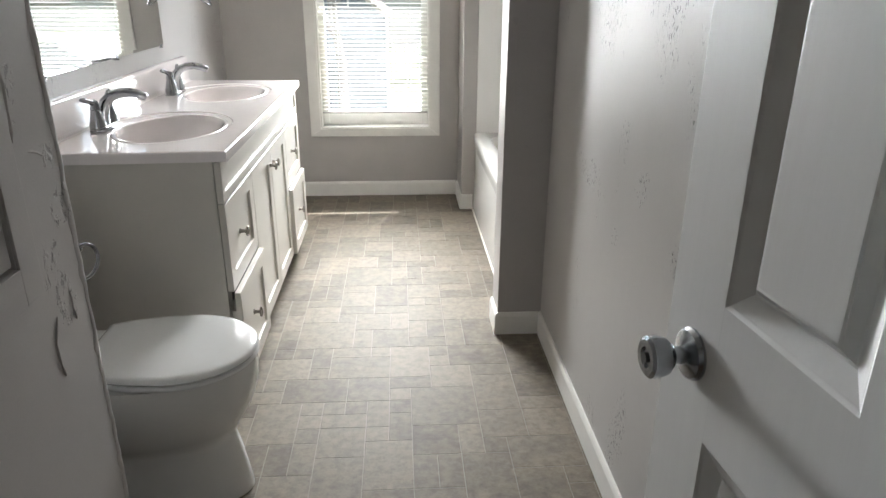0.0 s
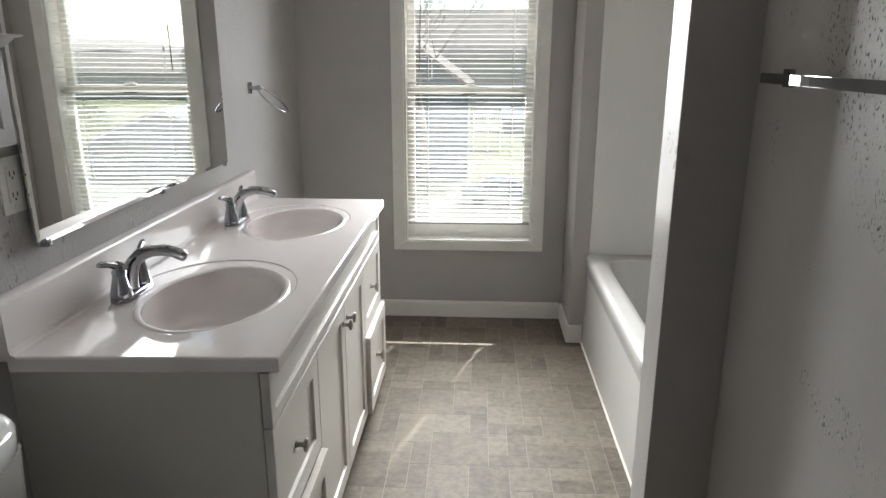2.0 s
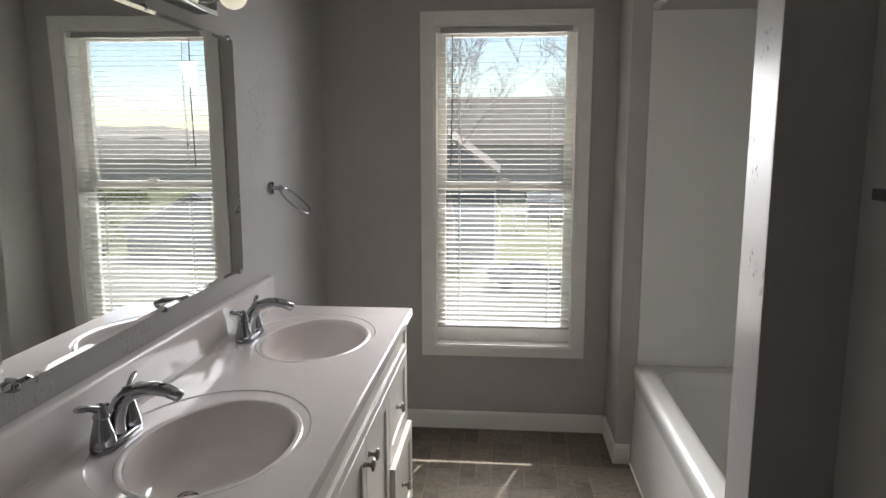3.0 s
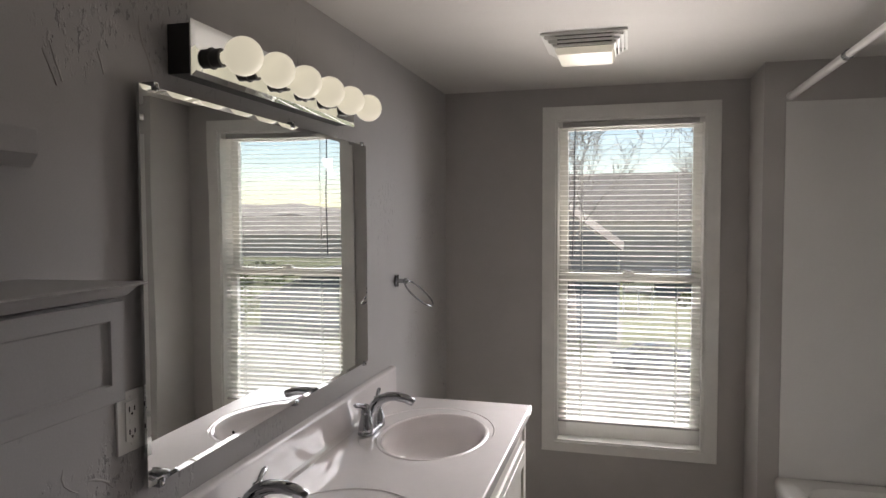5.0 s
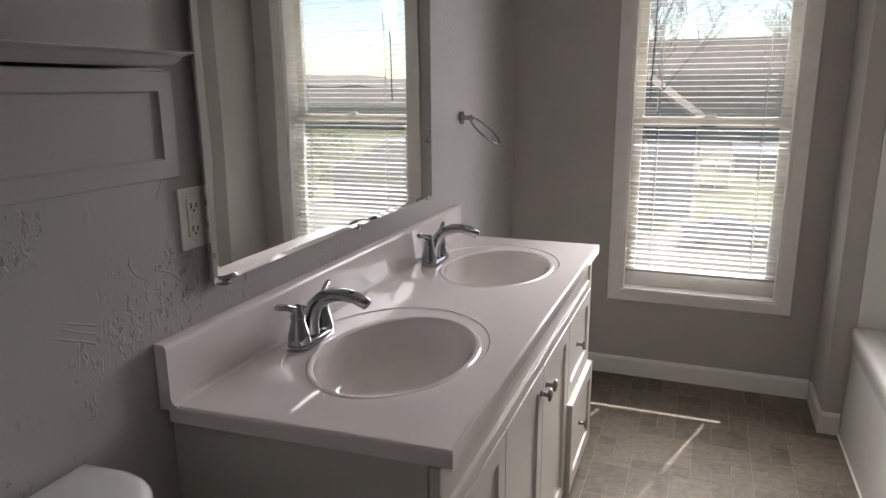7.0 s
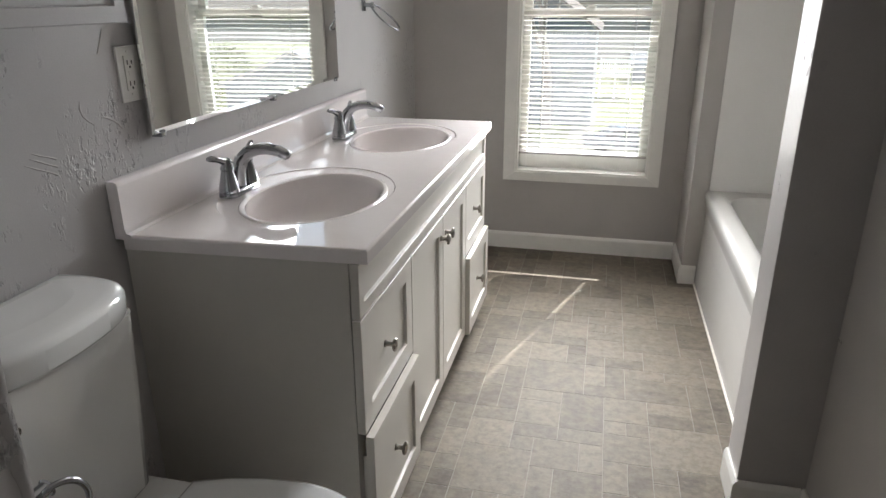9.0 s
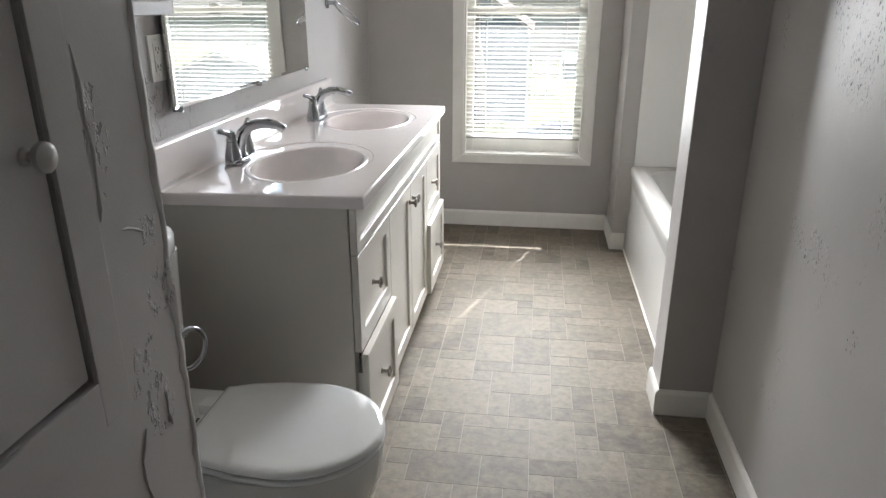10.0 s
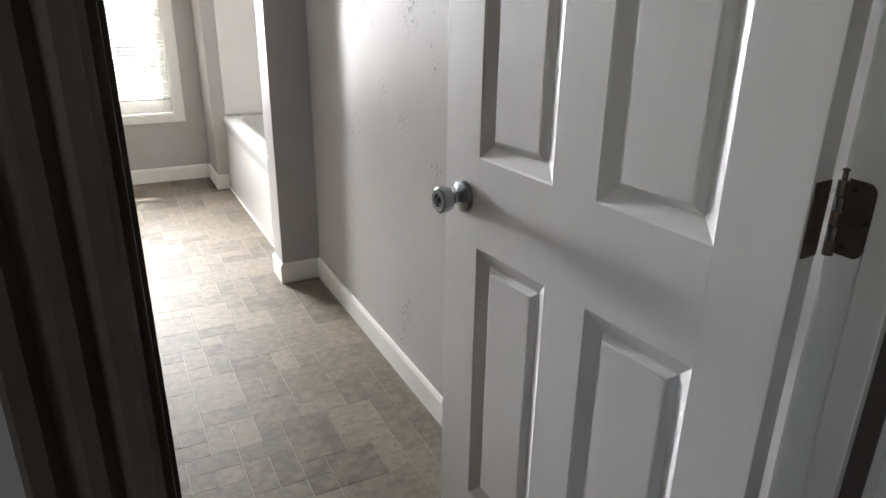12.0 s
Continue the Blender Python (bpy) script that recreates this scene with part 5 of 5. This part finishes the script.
# ---- bathtub, surround, rod ----
def bathtub():
    t = thing("bathtub", "white alcove bathtub with a rounded apron", "bathtub", (0.92, 3.39, 0))
    y0, y1, zt = PY1 + 0.002, JY - 0.002, 0.482
    # apron with an S-shaped fall
    prof = [(TX + 0.060, zt), (TX + 0.022, zt), (TX + 0.009, zt - 0.004), (TX + 0.002, zt - 0.014), (TX, zt - 0.030), (TX + 0.003, zt - 0.060), (TX + 0.010, zt - 0.085), (TX + 0.013, zt - 0.11),
            (TX + 0.011, 0.25), (TX + 0.006, 0.10), (TX + 0.004, 0.0), (TX + 0.06, 0.0)]
    bm = bmesh.new()
    ring_loft(bm, [[(x, y, z) for x, z in prof] for y in (y0, y1)], True, True, cyclic=False)
    part("apron", bm, M_TUB, t, smooth=50)
    # rim and basin
    x0, x1 = TX + 0.060, TBACK - 0.006
    n = 12

    def rr(a, b, c, d, r, z):
        pts = []
        for cx_, cy_, a0 in ((b - r, d - r, 0), (a + r, d - r, 90), (a + r, c + r, 180), (b - r, c + r, 270)):
            for k in range(n):
                g = radians(a0 + 90 * k / (n - 1))
                pts.append((cx_ + r * math.cos(g), cy_ + r * math.sin(g), z))
        return pts
    bm = bmesh.new()
    ring_loft(bm, [rr(x0, x1, y0, y1, 0.0005, zt), rr(x0 + 0.020, x1 - 0.05, y0 + 0.08, y1 - 0.08, 0.13, zt), rr(x0 + 0.026, x1 - 0.056, y0 + 0.086, y1 - 0.086, 0.126, zt - 0.006),
                   rr(x0 + 0.040, x1 - 0.065, y0 + 0.10, y1 - 0.10, 0.12, zt - 0.06), rr(x0 + 0.07, x1 - 0.085, y0 + 0.13, y1 - 0.16, 0.11, 0.16), rr(x0 + 0.12, x1 - 0.13, y0 + 0.19, y1 - 0.24, 0.09, 0.115),
                   rr(x0 + 0.20, x1 - 0.20, y0 + 0.28, y1 - 0.33, 0.07, 0.11)], False, True)
    part("basin", bm, M_TUB, t, smooth=50)
    structure("trim_tub_caulk", tube([(TX + 0.002, y0, 0.001), (TX + 0.002, y1, 0.001)], 0.0055, 8), M_CAULK, "white caulk bead along the foot of the tub", "trim")
    s = thing("tub_surround", "white smooth tub surround panels", "tub surround", (1.0, JY, zt))
    zt2 = 2.050
    part("end_panel", boxes((0.560, TBACK - 0.008, JY - 0.008, JY, zt + 0.0015, zt2), bev=0.003), M_TUB, s)
    part("end_panel", boxes((0.560, TBACK - 0.008, PY1, PY1 + 0.008, zt + 0.0015, zt2), bev=0.003), M_TUB, s)
    part("back_panel", boxes((TBACK - 0.007, TBACK, PY1, JY, zt + 0.0015, zt2), bev=0.003), M_TUB, s)
    r = thing("curtain_rod", "white tension shower curtain rod over the tub", "curtain rod", (0.58, 3.4, 2.07))
    m = Matrix.Translation((0.580, 0, 2.072)) @ Matrix.Rotation(radians(-90), 4, "X")
    part("outer_tube", lathe([(0.0145, 3.42), (0.0145, JY - 0.012)], 24, m), M_ROD, r)
    part("inner_tube", lathe([(0.0112, PY1 + 0.012), (0.0112, 3.42)], 24, m), M_ROD, r)
    part("sleeve", lathe([(0.0155, 3.40), (0.0155, 3.43)], 24, m), M_CHROME, r)
    part("end_cap", lathe([(0.0165, JY - 0.03), (0.019, JY - 0.004), (0.019, JY)], 24, m), M_ROD, r)
    part("end_cap", lathe([(0.019, PY1), (0.019, PY1 + 0.004), (0.0165, PY1 + 0.03)], 24, m), M_ROD, r)


bathtub()


# ---- ceiling fan light ----
def fan_light():
    cx, cy = -0.214, 3.605
    t = thing("ceiling_fan_light", "white stepped bathroom fan grille with a lit square lens", "fan light", (cx, cy, CEIL))
    part("housing", boxes((cx - 0.10, cx + 0.10, cy - 0.10, cy + 0.10, CEIL - 0.012, CEIL - 0.001)), M_DARK, t)
    for i in range(4):
        h, w = 0.146 - i * 0.013, 0.0085
        z1 = CEIL - 0.001 - i * 0.0105
        z0 = z1 - 0.0075
        bm = boxes((cx - h, cx + h, cy - h, cy - h + w, z0, z1), (cx - h, cx + h, cy + h - w, cy + h, z0, z1), (cx - h, cx - h + w, cy - h + w, cy + h - w, z0, z1),
                   (cx + h - w, cx + h, cy - h + w, cy + h - w, z0, z1), bev=0.001)
        part("louvre", bm, M_PLATE, t)
    for sx in (-1, 1):
        for sy in (-1, 1):
            part("stay", boxes((cx + sx * 0.097 - 0.004, cx + sx * 0.097 + 0.004, cy + sy * 0.097 - 0.004, cy + sy * 0.097 + 0.004, CEIL - 0.045, CEIL - 0.003)), M_PLATE, t)
    bm = bmesh.new()
    rings = []
    for h, z in ((0.100, CEIL - 0.042), (0.100, CEIL - 0.052), (0.093, CEIL - 0.066), (0.080, CEIL - 0.071), (0.04, CEIL - 0.073)):
        rings.append([(cx - h, cy - h, z), (cx + h, cy - h, z), (cx + h, cy + h, z), (cx - h, cy + h, z)])
    ring_loft(bm, rings, True, True)
    part("lens", bm, M_LENS, t, "warm frosted lens")


fan_light()


# ---- outdoors ----
structure("ground", boxes((-400, 400, 3.0 + WY, 900, GROUND - 0.3, GROUND)), M_GRASS, "spring grass and yards outside the window", "ground")
structure("driveway", boxes((-11.0, 30.0, WY + 6, 40.3, GROUND, GROUND + 0.02), (-1.9, -0.4, 40.3, 55.0, GROUND, GROUND + 0.02), (16.4, 26.5, 40.3, 46.5, GROUND, GROUND + 0.02)), M_ASPH, "pale concrete driveway below the window", "driveway")


def house(name, label, x, y, w, d, h, rise, wall, roof, wins, rz=0.0, gable=False):
    """A house with its ridge along x, or with a gable towards the walker."""
    t = thing(name, label, "house", (x, y, GROUND))
    m = pose(x, y, GROUND, 0, 0, rz)

    def put(n, bm, mat, parent=t):
        bmesh.ops.transform(bm, matrix=m, verts=bm.verts)
        return part(n, bm, mat, parent, smooth=20)
    e = 0.35
    if gable:
        bm = bmesh.new()
        ring_loft(bm, [[(-w / 2, yy, 0), (w / 2, yy, 0), (w / 2, yy, h), (0, yy, h + rise), (-w / 2, yy, h)] for yy in (0, d)], True, True)
        put("wall", bm, wall)
        k = rise / (w / 2)
        bm = bmesh.new()
        ring_loft(bm, [[(-w / 2 - e, yy, h - k * e), (0, yy, h + rise), (w / 2 + e, yy, h - k * e), (w / 2 + e, yy, h - k * e + 0.2), (0, yy, h + rise + 0.2), (-w / 2 - e, yy, h - k * e + 0.2)] for yy in (-e, d + e)], True, True)
        put("roof", bm, roof)
        for sx in (-1, 1):
            bm = bmesh.new()
            ring_loft(bm, [[(sx * (w / 2 + e), yy, h - k * e), (0, yy, h + rise), (0, yy, h + rise + 0.12), (sx * (w / 2 + e), yy, h - k * e + 0.12)] for yy in (-e - 0.04, -e)], True, True)
            put("fascia", bm, M_TAN)
    else:
        put("wall", boxes((-w / 2, w / 2, 0, d, 0, h)), wall)
        bm = bmesh.new()
        ring_loft(bm, [[(xx, -e, h - 0.1), (xx, d / 2, h + rise), (xx, d + e, h - 0.1), (xx, d + e, h + 0.06), (xx, d / 2, h + rise + 0.18), (xx, -e, h + 0.06)] for xx in (-w / 2 - e, w / 2 + e)], True, True)
        put("roof", bm, roof)
    for wx, wz, ww, wh in wins:
        wf = put("window", boxes((wx - ww / 2 - 0.08, wx + ww / 2 + 0.08, -0.05, 0.02, wz - 0.08, wz + wh + 0.08)), M_WHITE)
        put("pane", boxes((wx - ww / 2, wx + ww / 2, -0.06, -0.045, wz, wz + wh)), M_PALE, wf)
    return t


house("house", "blue-grey gabled house with a brown roof beside the path", -6.5, 46.5, 11.6, 13.0, 6.0, 4.3, M_BLUE, M_BROWN, [(2.9, 6.6, 1.0, 1.3)], gable=True)
house("garage", "pale blue-grey gabled garage on the driveway", 18.0, 46.5, 9.6, 9.0, 2.2, 2.15, M_PALE, M_PALE, [], gable=True)
house("shed", "low blue-grey shed behind the lawn", 7.2, 72.0, 9.0, 5.0, 1.7, 0.8, M_BLUE, M_PALE, [])
house("long_house", "long tan house with a brown shingle roof", 4.0, 96.0, 64.0, 16.0, 7.4, 6.8, M_TAN, M_BROWN, [(-20, 2.2, 2.2, 2.2), (-10.0, 2.2, 2.2, 2.2), (8, 2.2, 2.2, 2.2)])
house("far_house", "far tan house with a brown roof", 70.0, 130.0, 60.0, 14.0, 4.5, 3.4, M_TAN, M_BROWN, [])


def deck():
    """A raised deck with a white railing beside the house."""
    x0, x1, y0, z0 = -0.45, 2.0, 60.0, GROUND + 1.9
    t = thing("deck", "white railed wooden deck beside the house", "deck", (0.8, y0, GROUND))
    part("platform", boxes((x0, x1, y0, y0 + 4, z0 - 0.25, z0)), M_TAN, t)
    part("rail_top", boxes((x0, x1, y0, y0 + 0.1, z0 + 1.15, z0 + 1.27)), M_WHITE, t)
    part("rail_bottom", boxes((x0, x1, y0 + 0.01, y0 + 0.09, z0 + 0.08, z0 + 0.18)), M_WHITE, t)
    for i in range(12):
        x = x0 + 0.15 + i * 0.19
        part("baluster", boxes((x, x + 0.07, y0 + 0.02, y0 + 0.08, z0 + 0.18, z0 + 1.15)), M_WHITE, t)
    for x in (x0, (x0 + x1) / 2, x1 - 0.15):
        part("post", boxes((x, x + 0.15, y0 - 0.02, y0 + 0.13, GROUND, z0 + 1.35)), M_WHITE, t)


deck()


def car(cx, cy, turn, label):
    """A parked saloon, seen from a corner."""
    t = thing("parked_car", label, "car", (cx, cy, GROUND))
    m = pose(cx, cy, GROUND + 0.02, 0, 0, turn)
    side = [(-2.2, 0.45), (-2.25, 0.75), (-2.1, 0.92), (-1.35, 1.0), (-0.75, 1.42), (0.55, 1.45), (1.35, 1.05), (2.1, 0.95), (2.28, 0.70), (2.2, 0.40)]
    bm = bmesh.new()
    rings = []
    for y, s in ((-0.86, 0.93), (-0.80, 1.0), (0.80, 1.0), (0.86, 0.93)):
        rings.append([(x * (0.985 if s < 1 else 1), y * (0.80 if z > 1.1 else 1.0), 0.42 + (z - 0.42) * s) for x, z in side])
    ring_loft(bm, rings, True, True)
    bmesh.ops.transform(bm, matrix=m, verts=bm.verts)
    part("body", bm, M_CAR, t, smooth=40)
    for s in (-1, 1):
        bm = bmesh.new()
        rings = [[(x, s * y, z) for x, y, z in ((-1.20, 0.852, 1.02), (-0.70, 0.712, 1.36), (0.50, 0.712, 1.38), (1.15, 0.852, 1.04))],
                 [(x, s * (y + 0.012), z) for x, y, z in ((-1.20, 0.852, 1.02), (-0.70, 0.712, 1.36), (0.50, 0.712, 1.38), (1.15, 0.852, 1.04))]]
        ring_loft(bm, rings, True, True)
        bmesh.ops.transform(bm, matrix=m, verts=bm.verts)
        part("side_window", bm, M_CARGL, t)
        for x in (-1.35, 1.4):
            mm = m @ Matrix.Translation((x, s * 0.72, 0.32)) @ Matrix.Rotation(radians(90), 4, "X")
            wh = part("wheel", lathe([(0.20, -0.10), (0.32, -0.10), (0.33, -0.06), (0.33, 0.06), (0.32, 0.10), (0.20, 0.10)], 24, mm), M_TYRE, t)
            part("rim", lathe([(0.0, -0.09), (0.20, -0.09), (0.20, 0.09), (0.0, 0.09)], 20, mm), M_STEEL, wh)


car(1.35, 38.4, 6, "dark blue parked car on the driveway")
car(24.6, 44.5, 80, "dark blue parked car beside the garage")


def bare_tree(name, x, y, h, seed, lean=0.0):
    """Tapered trunk, forked limbs and many bare twigs."""
    rnd = random.Random(seed)
    t = thing(name, "bare grey tree in early spring", "tree", (x, y, GROUND), group="bare trees")

    def limb(p, d, length, r, depth, store):
        pts, rad = [p.copy()], [r]
        n = 5 if depth < 3 else 3
        for i in range(n):
            d = (d + Vector((rnd.uniform(-1, 1), rnd.uniform(-1, 1), rnd.uniform(-0.3, 0.6))) * 0.16).normalized()
            p = p + d * length / n
            pts.append(p.copy())
            rad.append(r * (1 - 0.5 * (i + 1) / n))
        store.append((pts, rad, 7 if depth < 2 else 4))
        if depth >= 6:
            return
        for k in range(3):
            i = rnd.randint(max(1, n - 3), n)
            side = Vector((rnd.uniform(-1, 1), rnd.uniform(-1, 1), rnd.uniform(0.0, 0.8))).normalized()
            limb(pts[i], (d * 0.75 + side * 0.8).normalized(), length * rnd.uniform(0.55, 0.78), rad[i] * 0.66, depth + 1, store)
    store = []
    limb(Vector((x, y, GROUND)), Vector((lean, 0, 1)).normalized(), h * 0.36, h * 0.018, 0, store)

    def skin(items):
        bm = bmesh.new()
        for pts, rad, segs in items:
            rings, ref = [], None
            for i, p in enumerate(pts):
                tv = (pts[min(i + 1, len(pts) - 1)] - pts[max(i - 1, 0)]).normalized()
                ref = tv.orthogonal().normalized() if ref is None else (ref - tv * ref.dot(tv)).normalized()
                w = tv.cross(ref)
                rings.append([p + max(rad[i], 0.019) * (math.cos(2 * math.pi * k / segs) * ref + math.sin(2 * math.pi * k / segs) * w) for k in range(segs)])
            ring_loft(bm, rings)
        return bm
    part("trunk", skin(store[:1]), M_BARK, t, smooth=60)
    part("crown", skin(store[1:]), M_BARK, t, smooth=60)


bare_tree("tree", -3.5, 45.2, 21.0, 3, 0.06)
bare_tree("tree", 8.8, 44.0, 21.0, 8, -0.05)
bare_tree("tree", 11.5, 60.0, 24.0, 33, -0.1)
bare_tree("tree", 9.8, 78.0, 22.0, 21, 0.0)


def shrub(x, y, r, seed):
    rnd = random.Random(seed)
    t = thing("shrub", "green clipped shrub beside the driveway", "shrub", (x, y, GROUND))
    bm = bmesh.new()
    for i in range(420):
        g, q, k = rnd.uniform(0, 6.283), rnd.uniform(0, 1), rnd.uniform(0.55, 1) ** 0.5
        p = Vector((x + r * k * math.cos(g) * math.sqrt(1 - q * q), y + r * k * math.sin(g) * math.sqrt(1 - q * q), GROUND + 0.05 + r * 1.1 * k * q))
        a, b = Vector((rnd.uniform(-1, 1), rnd.uniform(-1, 1), rnd.uniform(-1, 1))) * 0.2, Vector((rnd.uniform(-1, 1), rnd.uniform(-1, 1), rnd.uniform(-1, 1))) * 0.2
        bm.faces.new([bm.verts.new(p - a), bm.verts.new(p + b), bm.verts.new(p + a), bm.verts.new(p - b)])
    part("leaves", bm, M_BUSH, t, smooth=0)


shrub(28.6, 53.0, 2.4, 5)
shrub(38.5, 76.0, 2.6, 6)
shrub(44.0, 78.0, 2.8, 7)
shrub(5.2, 66.0, 1.0, 8)
# far wooded ridge
rb = bmesh.new()
rr_ = random.Random(9)
tops = [(-260 + i * 6.5, 150, 3.2 + 1.2 * math.sin(i * 0.23) + rr_.uniform(-0.8, 0.8)) for i in range(81)]
ring_loft(rb, [[(x, y, GROUND) for x, y, z in tops], [(x, y, z) for x, y, z in tops], [(x, y + 60, z + 2) for x, y, z in tops], [(x, y + 80, GROUND) for x, y, z in tops]], cyclic=False)
structure("backdrop_ridge", rb, M_WOODS, "far ridge of bare brown woods", "backdrop", smooth=60)


# ---- floor pieces ----
def floor_tiles():
    mod, gap = 0.0735, 0.0021
    fx0, fx1, fy0, fy1 = 0.120 - 15 * mod, 0.660, 1.903 - 26 * mod, WY
    nx, ny = int((fx1 - fx0) / mod) + 1, int((fy1 - fy0) / mod) + 1
    used = [[False] * (ny + 4) for _ in range(nx + 4)]
    rnd = random.Random(31)
    wide = {(15, 26): (3, 3), (13, 26): (2, 1), (12, 28): (2, 2), (14, 30): (2, 3), (9, 33): (3, 3), (17, 36): (3, 3), (11, 41): (3, 3), (16, 46): (3, 3), (10, 50): (3, 3), (18, 53): (3, 3), (9, 23): (3, 3), (19, 20): (3, 3), (13, 17): (3, 3), (17, 12): (3, 3), (12, 8): (3, 3)}
    sizes = [(3, 2), (2, 3), (2, 2), (2, 1), (1, 2), (1, 1)]
    weights = [4, 3, 8, 8, 5, 5]
    meshes, far, near = {}, bmesh.new(), 0

    def frustum(bm, cx, cy, w, l):
        b, z0, z1 = 0.0006, -0.0008, 0.0
        rings = [[(cx - w / 2 + e, cy - l / 2 + e, z), (cx + w / 2 - e, cy - l / 2 + e, z), (cx + w / 2 - e, cy + l / 2 - e, z), (cx - w / 2 + e, cy + l / 2 - e, z)] for e, z in ((0, z0), (b, z1))]
        ring_loft(bm, rings, False, True)
    for j in range(ny):
        for i in range(nx):
            if used[i][j]:
                continue
            for k in range(14):
                a, b = wide[i, j] if not k and (i, j) in wide else rnd.choices(sizes, weights)[0]
                if i + a <= nx and j + b <= ny and not any(used[i + p][j + q] or ((i + p, j + q) in wide and (p or q)) for p in range(a) for q in range(b)):
                    break
            else:
                a, b = 1, 1
            for p in range(a):
                for q in range(b):
                    used[i + p][j + q] = True
            x0, x1 = max(fx0 + i * mod, LW), min(fx0 + (i + a) * mod, 0.660)
            y0, y1 = max(fy0 + j * mod, DW0 + 0.004), min(fy0 + (j + b) * mod, WY)
            w, l, cx, cy = x1 - x0 - gap, y1 - y0 - gap, (x0 + x1) / 2, (y0 + y1) / 2
            if w < 0.01 or l < 0.01:
                continue
            if cx > -0.46 and 0.75 < cy < 3.75 and near < 298:
                key = (round(w, 4), round(l, 4))
                if key not in meshes:
                    bm = bmesh.new()
                    frustum(bm, 0, 0, w, l)
                    meshes[key] = to_mesh("tile", bm, M_TILE, 0)
                ob = new("tile", meshes[key])
                ob.parent = FLOOR
                ob.matrix_basis = Matrix.Translation((cx, cy, 0))
                near += 1
            else:
                frustum(far, cx, cy, w, l)
    ob = new("tiles", to_mesh("tiles", far, M_TILE, 0))
    ob.parent = FLOOR
    tagged(ob, "stone-look vinyl pieces", kind="stuff")


floor_tiles()
